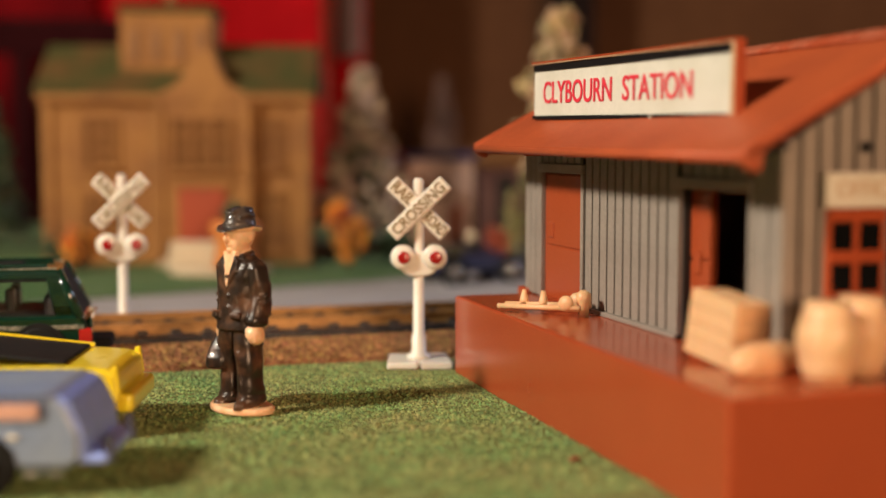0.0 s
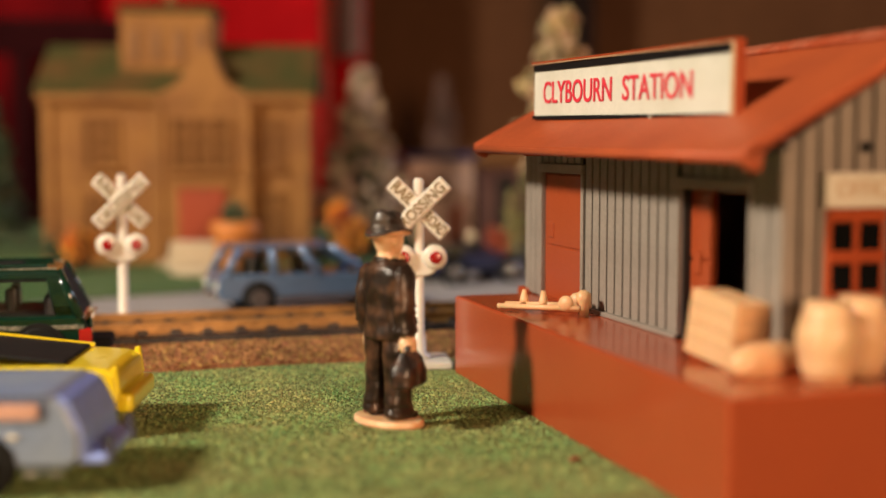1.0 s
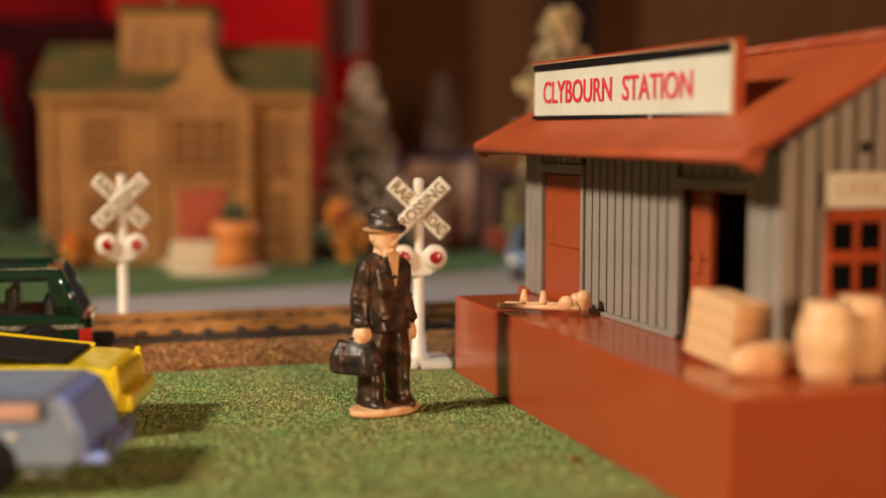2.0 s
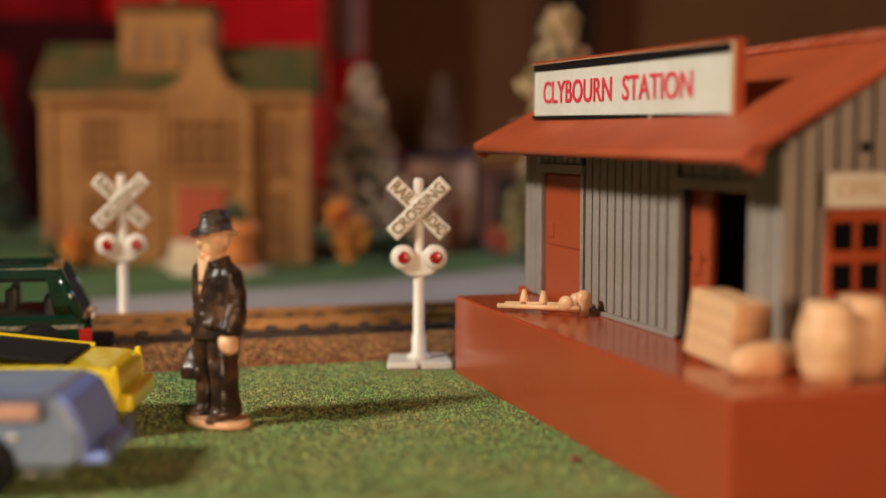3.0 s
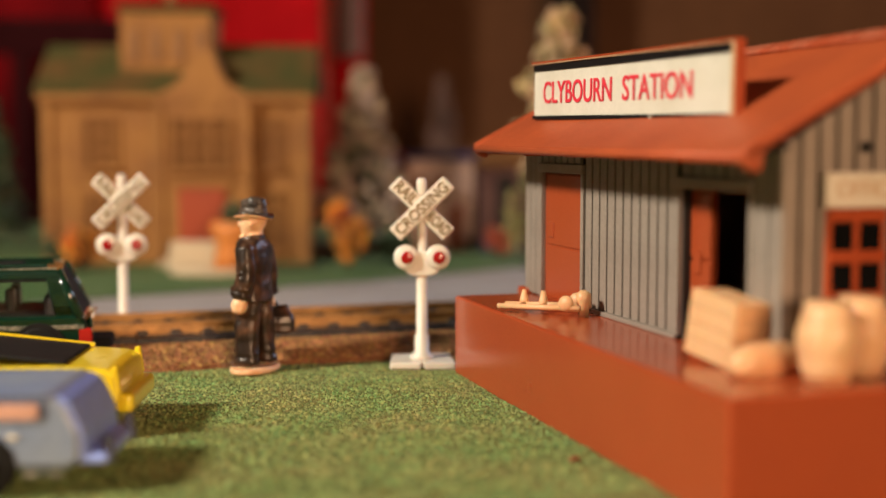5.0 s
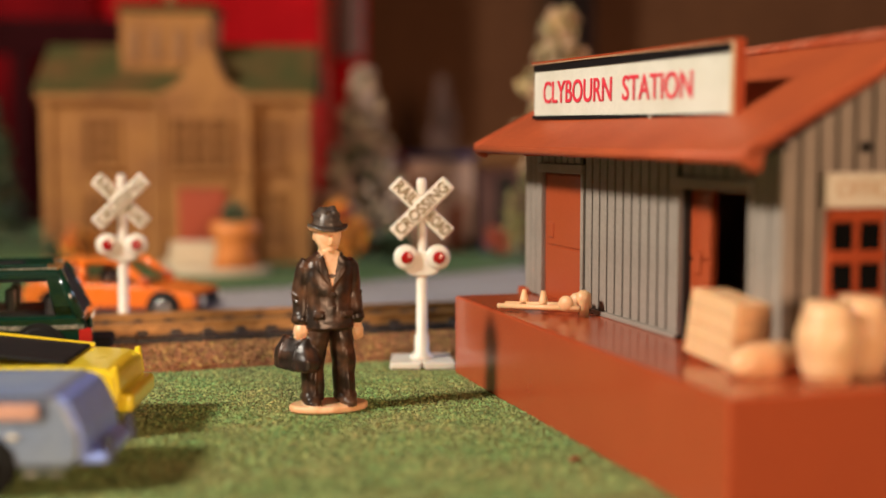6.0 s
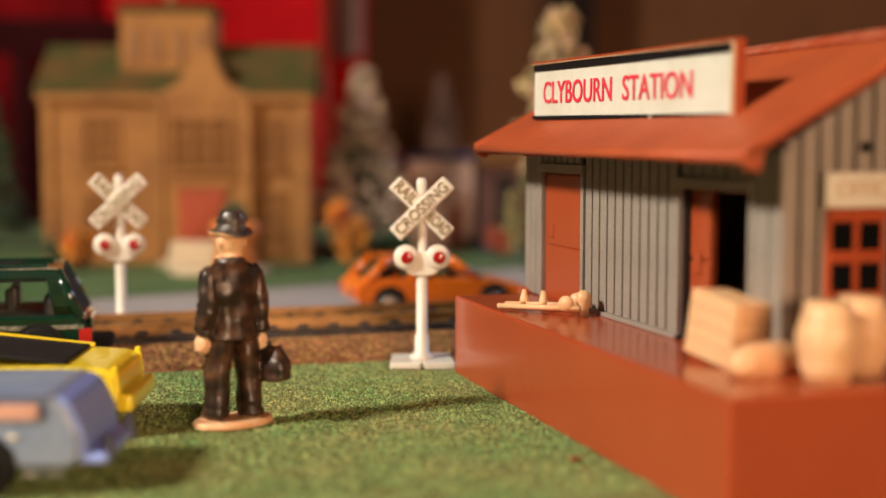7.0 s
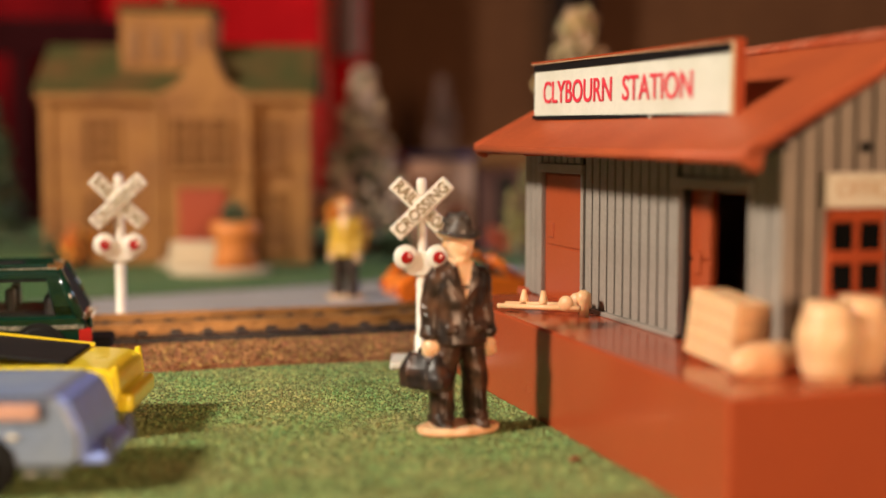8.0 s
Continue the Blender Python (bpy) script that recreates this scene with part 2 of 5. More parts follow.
def tube(bm, pts, radii, n=10, mi=0, flat=1.0):
    """A round bar through the points."""
    loops = []
    for k, (p, r) in enumerate(zip(pts, radii)):
        p = Vector(p)
        d = (Vector(pts[min(k + 1, len(pts) - 1)]) - Vector(pts[max(k - 1, 0)])).normalized()
        side = d.cross(Vector((0, 1, 0)) if abs(d.y) < 0.9 else Vector((1, 0, 0))).normalized()
        up = side.cross(d)
        loops.append([bm.verts.new(p + side * r * math.cos(2 * math.pi * i / n) + up * r * flat * math.sin(2 * math.pi * i / n)) for i in range(n)])
    fs = []
    for lo, hi in zip(loops, loops[1:]):
        for i in range(n):
            fs.append(bm.faces.new((lo[i], lo[(i + 1) % n], hi[(i + 1) % n], hi[i])))
    fs += [bm.faces.new(loops[0][::-1]), bm.faces.new(loops[-1])]
    for f in fs:
        f.material_index, f.smooth = mi, True
    bmesh.ops.recalc_face_normals(bm, faces=fs)
    return bm


def ball(bm, c, rx, ry, rz, mi=0, u=16, v=10):
    got = bmesh.ops.create_uvsphere(bm, u_segments=u, v_segments=v, radius=1.0)
    for w in got["verts"]:
        w.co = Vector((c[0] + w.co.x * rx, c[1] + w.co.y * ry, c[2] + w.co.z * rz))
    for f in {f for w in got["verts"] for f in w.link_faces}:
        f.material_index, f.smooth = mi, True
    return bm


def disc(bm, c, r, depth, axis="y", n=24, mi=0, bevel=0.0):
    """A short round plug centred at c, drawn out along axis."""
    outline = [(r * math.cos(2 * math.pi * i / n), r * math.sin(2 * math.pi * i / n)) for i in range(n)]
    k = {"x": 0, "y": 1, "z": 2}[axis]
    start = len(bm.verts)
    prism(bm, outline, -depth / 2, depth / 2, axis, 0, mi)
    bm.verts.ensure_lookup_table()
    for w in bm.verts[start:]:
        w.co += Vector(c)
    return bm


def slab(bm, corners, thick, mi=0, bevel=0.0):
    """A plate on four corners (top face, counterclockwise from outside), thick along the face's inner normal."""
    p = [Vector(c) for c in corners]
    nrm = (p[1] - p[0]).cross(p[3] - p[0]).normalized()
    top = [bm.verts.new(c) for c in p]
    low = [bm.verts.new(c - nrm * thick) for c in p]
    fs = [bm.faces.new(top), bm.faces.new(low[::-1])]
    for i in range(4):
        fs.append(bm.faces.new((low[i], low[(i + 1) % 4], top[(i + 1) % 4], top[i])))
    for f in fs:
        f.material_index = mi
    if bevel:
        bmesh.ops.bevel(bm, geom=list({e for f in fs for e in f.edges}), offset=bevel, segments=1, affect="EDGES", profile=0.5, material=-1)
    return bm


def mesh_of(name, bm, *materials):
    me = bpy.data.meshes.new(name)
    bm.normal_update()
    bm.to_mesh(me)
    bm.free()
    for m in materials:
        me.materials.append(m)
    return me


def part(name, bm, material, parent, label=""):
    """One mesh object under a thing or under a part."""
    ob = new(name, mesh_of(name, bm, material) if not isinstance(bm, bpy.types.Mesh) else bm)
    ob.parent = parent
    return tagged(ob, label)


def thing(name, label, category, at=None, group="", kind=""):
    ob = new(name)
    ob.empty_display_size = 0.01
    if at is not None:
        ob.matrix_world = at
    return tagged(ob, label, category, group, kind)


def solid(name, bm, materials, label, category, at=None, group="", kind=""):
    ob = new(name, mesh_of(name, bm, *materials))
    if at is not None:
        ob.matrix_world = at
    return tagged(ob, label, category, group, kind)


def nb():
    return bmesh.new()


def lettering(text, size, m, depth=0.0001, squeeze=1.0, bold=0.0):
    """The text as a flat mesh in the xz plane, centred, readable from -y."""
    cu = bpy.data.curves.new("lettering", "FONT")
    cu.body, cu.size, cu.extrude, cu.align_x, cu.align_y = text, size, depth, "CENTER", "CENTER"
    cu.offset = bold
    ob = bpy.data.objects.new("lettering", cu)
    scene.collection.objects.link(ob)
    me = bpy.data.meshes.new_from_object(ob.evaluated_get(bpy.context.evaluated_depsgraph_get()))
    bpy.data.objects.remove(ob)
    me.transform(Matrix.Rotation(radians(90), 4, "X") @ Matrix.Diagonal((squeeze, 1, 1, 1)))
    me.materials.clear()
    me.materials.append(m)
    return me


# ---------------- plan ----------------
AX = Vector((0.2915, 0.9566, 0))      # the way the view looks, on the plan
SIDE = Vector((0.9566, -0.2915, 0))


def ahead(d, s, z=0.0):
    p = AX * d + SIDE * s
    return (p.x, p.y, z)


def spot(d, s, z=0.0, turn=0.0):
    x, y, _ = ahead(d, s)
    return pose(x, y, z, 0, 0, -16.95 + turn)


# ---------------- setting ----------------
def setting():
    bm = box(nb(), -1.3, 1.9, -0.6, 1.5, -0.03, -0.003, 0.002)
    solid("ground", bm, [BOARD], "plywood table top carrying the model layout", "table top", kind="structure")
    bm = box(nb(), -3.0, 3.6, -3.0, 2.6, -0.95, -0.9)
    solid("floor", bm, [DARK], "dark wooden room floor", "floor", kind="structure")
    for k, (x0, x1, y0, y1) in enumerate(((-3.0, 3.6, 2.6, 2.7), (-3.0, 3.6, -3.1, -3.0), (-3.1, -3.0, -3.1, 2.7), (3.6, 3.7, -3.1, 2.7))):
        bm = box(nb(), x0, x1, y0, y1, -0.95, 1.9)
        solid(("wall_north", "wall_south", "wall_west", "wall_east")[k], bm, [WALL], "plain brown painted room wall", "wall", kind="structure")
    bm = box(nb(), -3.1, 3.7, -3.1, 2.7, 1.9, 1.95)
    solid("ceiling", bm, [WALL], "plain brown room ceiling", "ceiling", kind="structure")
    # grass mat: a thin sheet with a softly uneven top
    bm = nb()
    nx, ny = 90, 60
    grid = []
    for j in range(ny + 1):
        row = []
        for i in range(nx + 1):
            x, y = -0.42 + 0.80 * i / nx, -0.20 + 0.574 * j / ny
            edge = 0.0016 * noise.noise(Vector((x * 90, 3, 0))) if j == ny else 0
            z = -0.0004 + 0.0004 * noise.noise(Vector((x * 60, y * 60, 0)))
            row.append(bm.verts.new((x, y + edge, z)))
        grid.append(row)
    for j in range(ny):
        for i in range(nx):
            bm.faces.new((grid[j][i], grid[j][i + 1], grid[j + 1][i + 1], grid[j + 1][i])).smooth = True
    top = list(bm.faces)
    got = bmesh.ops.extrude_face_region(bm, geom=top)
    for v in got["geom"]:
        if isinstance(v, bmesh.types.BMVert):
            v.co.z = -0.0029
    bmesh.ops.recalc_face_normals(bm, faces=list(bm.faces))
    solid("grass_mat", bm, [GRASS], "green sawdust grass mat on the layout board", "grass mat", kind="structure")
    # road and far lawn
    bm = prism(nb(), [(-0.6, 0.452), (0.75, 0.452), (0.75, 0.80), (0.30, 0.665), (0.14, 0.588), (0.0, 0.553), (-0.6, 0.47)], -0.0029, 0.0, "z")
    solid("road", bm, [ROAD], "grey painted road running behind the track", "road", kind="structure")
    bm = prism(nb(), [(-0.6, 0.471), (0.0, 0.554), (0.14, 0.589), (0.30, 0.666), (0.75, 0.801), (0.75, 1.4), (-0.6, 1.4)], -0.0029, 0.0006, "z")
    solid("lawn", bm, [LAWN], "green lawn of the model village", "lawn", kind="structure")


def grains(name, count, area, height, size, m, label, category):
    """Loose crumbs scattered over a surface, in one mesh."""
    rnd = random.Random(len(name))
    vs, fs = [], []
    for _ in range(count):
        x, y = area(rnd)
        z = height(x, y)
        if z is None:
            continue
        r = size * rnd.uniform(0.5, 1.3)
        a, tilt = rnd.uniform(0, 6.28), rnd.uniform(0.25, 0.7)
        k = len(vs)
        ca, sa = math.cos(a), math.sin(a)
        vs += [(x + r * ca, y + r * sa, z), (x - r * sa * 0.42, y + r * ca * 0.42, z), (x - r * ca, y - r * sa, z + r * 0.1),
               (x + r * sa * 0.42, y - r * ca * 0.42, z), (x + r * rnd.uniform(-.3, .3), y + r * rnd.uniform(-.3, .3), z + r * tilt * 1.4)]
        fs += [(k, k + 1, k + 4), (k + 1, k + 2, k + 4), (k + 2, k + 3, k + 4), (k + 3, k, k + 4)]
    me = bpy.data.meshes.new(name)
    me.from_pydata(vs, [], fs)
    me.materials.append(m)
    tagged(new(name, me), label, category, kind="stuff")


def bed_profile(y):
    """Height of the cork roadbed over the plan's y."""
    if y < 0.373 or y > 0.449:
        return None
    if y < 0.386:
        return 0.0054 * min(1, ((y - 0.373) / 0.011)) ** 0.7
    if y > 0.438:
        return 0.0054 * min(1, ((0.449 - y) / 0.011)) ** 0.7
    return 0.0044 if 0.3895 < y < 0.4345 else 0.0052


def track():
    bm = nb()
    ys = [0.3725, 0.3735, 0.375, 0.377, 0.379, 0.381, 0.383, 0.385, 0.387, 0.391, 0.40, 0.412, 0.424, 0.436, 0.440, 0.444, 0.4485, 0.4495]
    nx = 520
    rows = []
    for i in range(nx + 1):
        x = -0.45 + 1.04 * i / nx
        row = []
        for k, y in enumerate(ys):
            z = bed_profile(y)
            z = -0.0028 if z is None else z
            if 0 < k < len(ys) - 1:
                q = noise.noise_vector(Vector((x * 420, y * 420, 1.7)))
                w = noise.noise_vector(Vector((x * 130, y * 130, 5.2)))
                row.append(bm.verts.new((x, y + 0.0006 * q.y + 0.0007 * w.y, z + 0.0005 * q.z + 0.0004 * w.z)))
            else:
                row.append(bm.verts.new((x, y, z)))
        rows.append(row)
    for a, b in zip(rows, rows[1:]):
        for k in range(len(ys) - 1):
            bm.faces.new((a[k], b[k], b[k + 1], a[k + 1])).smooth = True
    bmesh.ops.recalc_face_normals(bm, faces=list(bm.faces))
    solid("roadbed", bm, [CORK], "crumbly brown cork roadbed under the track", "roadbed", kind="structure")
    t = thing("railway_track", "rusty two-rail model track on black plastic ties", "track")
    for y in (0.4025, 0.4275):
        bm = prism(nb(), [(y - 0.0013, 0.0066), (y + 0.0013, 0.0066), (y + 0.0013, 0.0070), (y + 0.0005, 0.0074), (y + 0.0005, 0.0090),
                          (y + 0.0009, 0.0093), (y + 0.0009, 0.0101), (y - 0.0009, 0.0101), (y - 0.0009, 0.0093), (y - 0.0005, 0.0090), (y - 0.0005, 0.0074), (y - 0.0013, 0.0070)], -0.45, 0.59, "x")
        part("rail", bm, RAIL, t)
    tie = box(nb(), -0.0024, 0.0024, 0.3922, 0.4375, 0.0040, 0.0068, 0.0003)
    for y in (0.4025, 0.4275):
        for s in (-1, 1):
            box(tie, -0.0016, 0.0016, y + s * 0.0020 - 0.0010, y + s * 0.0020 + 0.0010, 0.0064, 0.0080, 0.0004)
    me = mesh_of("tie", tie, TIE)
    for i in range(102):
        ob = part("tie", me, None, t)
        ob.location.x = -0.44 + 0.0101 * i
    # solid black bars for the tie webs, with shade under the rails put in
    for y0, y1, z in ((0.3930, 0.3955, 0.0066), (0.3992, 0.4012, 0.0066), (0.4240, 0.4262, 0.0071), (0.4330, 0.4350, 0.0060)):
        part("tie_web_shade", box(nb(), -0.45, 0.59, y0, y1, 0.0040, z, 0.0002), TIE, t)


# ---------------- freight station ----------------
def station():
    st = thing("freight_station", "grey and brick-red plastic model freight station on a platform", "toy building", pose(0, 0, 0))
    WX, Y0, Y1, PT = 0.1325, 0.2120, 0.3500, 0.0222
    # platform
    bm = box(nb(), 0.1092, 0.2130, 0.1908, 0.3467, -0.0006, PT, 0.0007, seg=2)
    platform = part("platform", bm, RUST, st, "glossy brick-red platform base")
    bm = box(nb(), 0.1310, 0.1420, 0.3467, 0.3540, PT - 0.004, PT + 0.0014, 0.0006)
    part("end_step", bm, RUST, platform)
    # walls
    def front_wall(x0, x1):
        bm = nb()
        for y0, y1, z0, z1 in ((Y0, 0.2240, PT, 0.066), (0.2240, 0.2530, 0.0560, 0.066), (0.2530, 0.3090, PT, 0.066),
                               (0.3090, 0.3365, 0.0575, 0.066), (0.3365, Y1, PT, 0.066)):
            box(bm, x0, x1, y0, y1, z0, z1)
        return bm
    wall = part("front_wall", front_wall(WX + 0.0006, WX + 0.0026), GROOVE_SHADE, st)
    part("back_wall", box(nb(), 0.1862, 0.1882, Y0, Y1, PT, 0.066), GREY, st)
    def gable(y0, y1):
        return prism(nb(), [(WX + 0.0026, PT), (0.1862, PT), (0.1862, 0.0672), (0.1603, 0.0835), (WX + 0.0026, 0.0672)], y0, y1, "y")
    end = part("end_wall", gable(Y0 + 0.0006, Y0 + 0.0026), GROOVE_SHADE, st)
    part("far_wall", gable(Y1 - 0.002, Y1), GREY, st)
    # boards on the front
    def board(y0, y1, z0, z1):
        return box(nb(), WX - 0.0004, WX + 0.0006, y0, y1, z0, z1, 0.00015)
    n = 11
    step = (0.3063 - 0.2549) / n
    me = mesh_of("board", board(0, step - 0.0010, PT + 0.0012, 0.0655), GREY)
    for i in range(n):
        part("board", me, None, wall).location.y = 0.2549 + i * step + 0.0005
    for y0, y1 in ((Y0, 0.2165), (0.2169, 0.2232), (0.3375, 0.3415), (0.3420, 0.3455), (0.3460, 0.3500)):
        part("board", board(y0, y1, PT + 0.0004, 0.0655), GREY, wall)
    for y0, y1, z in ((0.2240, 0.2530, 0.0587), (0.3090, 0.3365, 0.0605)):
        for i in range(6):
            q = (y1 - y0) / 6
            part("board", board(y0 + i * q + 0.0005, y0 + (i + 1) * q - 0.0005, z, 0.0655), GREY, wall)
    part("base_strip", box(nb(), WX - 0.0014, WX + 0.0006, 0.2535, 0.3062, PT, PT + 0.0012, 0.0002), GREY, wall)
    # door frames
    for y0, y1, zt in ((0.2235, 0.2540, 0.0560), (0.3080, 0.3370, 0.0578)):
        bm = box(nb(), WX - 0.0008, WX + 0.0008, y0 - 0.0010, y0 + 0.0005, PT, zt, 0.0002)
        box(bm, WX - 0.0008, WX + 0.0008, y1 - 0.0005, y1 + 0.0010, PT, zt, 0.0002)
        box(bm, WX - 0.0012, WX + 0.0010, y0 - 0.0014, y1 + 0.0014, zt, zt + 0.0026, 0.0003)
        part("door_frame", bm, GREY, wall)
    # far door, closed
    far_door = part("freight_door", box(nb(), WX + 0.0006, WX + 0.0018, 0.3088, 0.3364, PT, 0.0577), RUST, st, "closed brick-red sliding freight door")
    for z0, z1 in ((PT + 0.0004, 0.0372), (0.0376, 0.0573)):
        part("panel", box(nb(), WX + 0.0002, WX + 0.0007, 0.3090, 0.3350, z0, z1, 0.0002), RUST, far_door)
    part("latch", box(nb(), WX - 0.0002, WX + 0.0004, 0.3290, 0.3330, 0.0395, 0.0440, 0.0003), RUST, far_door)
    # near door, pushed half open
    near_door = part("freight_door", box(nb(), WX + 0.0028, WX + 0.0040, 0.2442, 0.2550, PT, 0.0558), RUST, st, "half-open brick-red sliding freight door")
    for z0, z1 in ((PT + 0.0006, 0.0300), (0.0306, 0.0400), (0.0406, 0.0552)):
        part("panel", box(nb(), WX + 0.0023, WX + 0.0029, 0.2446, 0.2546, z0, z1, 0.0002), RUST, near_door)
    part("latch", box(nb(), WX + 0.0018, WX + 0.0024, 0.2480, 0.2510, 0.0370, 0.0425, 0.0003), RUST, near_door)
    # boards on the end wall
    bw = 0.0040
    for i in range(14):
        x0 = WX - 0.0004 + i * bw
        x1 = min(x0 + bw - 0.0009, 0.1882)
        def top(x):
            return 0.0655 + max(0.0, 0.017 * (1 - abs(x - 0.1603) / 0.028))
        bm = prism(nb(), [(x0, PT), (x1, PT), (x1, top(x1)), (x0, top(x0))], Y0 - 0.0004, Y0 + 0.0006, "y")
        part("board", bm, GREY, end)
    part("corner_post", box(nb(), WX - 0.0012, WX + 0.0012, Y0 - 0.0012, Y0 + 0.0012, PT, 0.0655, 0.0003), GREY, end)
    # solid black disc, the hole's inner darkness put into its colour
    bm = disc(nb(), (0.1496, Y0 - 0.0006, 0.0651), 0.0010, 0.0022, "y")
    part("peg_hole", bm, BLACK, end)
    # office door and sign
    od = part("office_door", box(nb(), 0.1412, 0.1545, Y0 - 0.0012, Y0 + 0.0004, PT, 0.0532, 0.0003), RUST, st, "brick-red office door with six dark panes")
    for x0, x1 in ((0.1424, 0.1470), (0.1486, 0.1532)):
        for z0, z1 in ((0.0452, 0.0507), (0.0372, 0.0427)):
            bm = box(nb(), x0, x1, Y0 - 0.0016, Y0 - 0.0010, z0, z1, 0.0002)
            part("pane", bm, VOID, od)
    for zz in (0.0440, 0.0359, 0.0520):
        part("rail", box(nb(), 0.1414, 0.1543, Y0 - 0.0019, Y0 - 0.0011, zz - 0.0008, zz + 0.0008, 0.0002), RUST, od)
    sg = part("office_sign", box(nb(), 0.1402, 0.1580, Y0 - 0.0022, Y0 - 0.0003, 0.0535, 0.0603, 0.0003), CREAM, st, "cream sign board with faded lettering")
    bm = nb()
    for x0, x1 in ((0.1408, 0.1574),):
        box(bm, x0, x1, Y0 - 0.0026, Y0 - 0.0022, 0.0594, 0.0600)
        box(bm, x0, x1, Y0 - 0.0026, Y0 - 0.0022, 0.0538, 0.0544)
    part("moulding", bm, CREAM, sg)
    me = lettering("OFFICE", 0.0046, TAN, 0.00015, 0.95)
    ob = part("letters", me, None, sg, "faded tan letters")
    ob.location = (0.1495, Y0 - 0.0023, 0.0569)
    # roof: the front slope sags towards the near end
    RX, RZ, YN, YF = 0.1603, 0.0878, 0.2020, 0.3525
    bm = slab(nb(), [(0.1168, YN, 0.0642), (RX, YN, RZ), (RX, YF, RZ), (0.1172, YF, 0.0652)], 0.0016, 0, 0.0003)
    roof = part("roof", bm, ROOF, st, "glossy brick-red plastic roof with worn ridge")
    bm = slab(nb(), [(0.2034, YF, 0.0640), (RX, YF, RZ), (RX, YN, RZ), (0.2034, YN, 0.0630)], 0.0016, 0, 0.0003)
    part("back_slope", bm, ROOF, roof)
    # thickened eave, rakes and ridge cap
    bm = tube(nb(), [(0.1176, YN, 0.0633), (0.1176, 0.275, 0.0636), (0.1176, YF, 0.0644)], [0.0010] * 3, 8)
    part("eave_lip", bm, ROOF, roof)
    for yy in (YN, YF):
        ez = 0.0640 if yy == YN else 0.0652
        bm = slab(nb(), [(0.1168, yy - 0.0011, ez + 0.0006), (RX, yy - 0.0011, RZ + 0.0006), (RX, yy + 0.0011, RZ + 0.0006), (0.1168, yy + 0.0011, ez + 0.0006)], 0.0022, 0, 0.0005)
        part("rake", bm, ROOF, roof)
        bm = prism(nb(), [(0.1168, ez + 0.0002), (0.1176, ez - 0.0024), (0.1200, ez - 0.0036), (0.1212, ez - 0.0030), (0.1218, ez + 0.0022)], yy - 0.0011, yy + 0.0011, "y", 0.0005)
        part("rake_end", bm, ROOF, roof)
    bm = prism(nb(), [(RX - 0.0030, RZ - 0.0012), (RX - 0.0030, RZ - 0.0002), (RX, RZ + 0.0014), (RX + 0.0030, RZ - 0.0002), (RX + 0.0030, RZ - 0.0012)], YN - 0.001, YF + 0.001, "y", 0.0003)
    part("ridge_cap", bm, RIDGE, roof, "worn paler ridge cap")
    # rafter ends under the eave
    me = mesh_of("rafter", box(nb(), 0.1196, WX, -0.0008, 0.0008, 0.0618, 0.0638, 0.0002), RUST)
    for i in range(5):
        ob = part("rafter", me, None, roof)
        ob.location = (0, 0.2300 + i * 0.0295, 0.0002 + i * 0.00018)
    # soffit coloured near-black in place of the shade beneath the roof
    part("soffit", slab(nb(), [(WX + 0.0004, 0.2108, 0.0655), (WX + 0.0004, 0.351, 0.0660), (0.1205, 0.351, 0.0648), (0.1205, 0.2040, 0.0636)], 0.0006), GROOVE_SHADE, roof)
    return st


def name_board():
    sb = thing("station_sign", "long cream station name board with red capital letters on the roof", "sign",
               pose(0.1312, 0.2835, 0.0722, 0.95, 0, 0) @ pose(0, 0, 0, 0, 0, -90))
    # local: x along the board (near end at +x), -y towards the viewer, z up
    hw, near = 0.0572, 0.0556
    part("backing", box(nb(), -hw, near, 0.0, 0.0012, -0.003, 0.0146, 0.0003), RUST, sb)
    bm = nb()
    for x0, x1, z0, z1 in ((-hw, near, 0.0147, 0.0150), (near - 0.0010, near, -0.0002, 0.0150)):
        box(bm, x0, x1, -0.0012, 0.0004, z0, z1, 0.0002)
    part("frame", bm, TAN, sb, "tan raised edge")
    bm = box(nb(), -hw, near, -0.0012, 0.0012, 0.0150, 0.0156, 0.0002)
    box(bm, near, near + 0.0008, -0.0008, 0.0013, -0.002, 0.0156, 0.0002)
    part("cap", bm, RUST, sb)
    part("panel", box(nb(), -hw + 0.0008, near - 0.0016, -0.0004, 0.0001, 0.0004, 0.0140), CREAM, sb)
    bm = box(nb(), -hw + 0.0008, near - 0.0012, -0.0007, -0.0003, 0.0129, 0.0147)
    box(bm, -hw + 0.0002, near - 0.0030, -0.0008, -0.0003, -0.0004, 0.0006)
    part("black_band", bm, BLACK, sb, "black printed band")
    part("pin", disc(nb(), (0.0187, -0.0010, 0.0), 0.00035, 0.0006, "y", 12), WHITE, sb)
    for word, x, w in (("CLYBOURN", -0.0262, 0.0453), ("STATION", 0.0203, 0.0350)):
        me = lettering(word, 0.0092, RED_INK, 0.0001, 1.0, 0.00005)
        xs = [v.co.x for v in me.vertices]
        zs = [v.co.z for v in me.vertices]
        f, g = w / (max(xs) - min(xs)), 0.0060 / (max(zs) - min(zs))
        me.transform(Matrix.Diagonal((f, 1, g, 1)))
        ob = part("letters", me, None, sb, "red capital letters")
        ob.location = (x, -0.0006, 0.0066)
    return sb


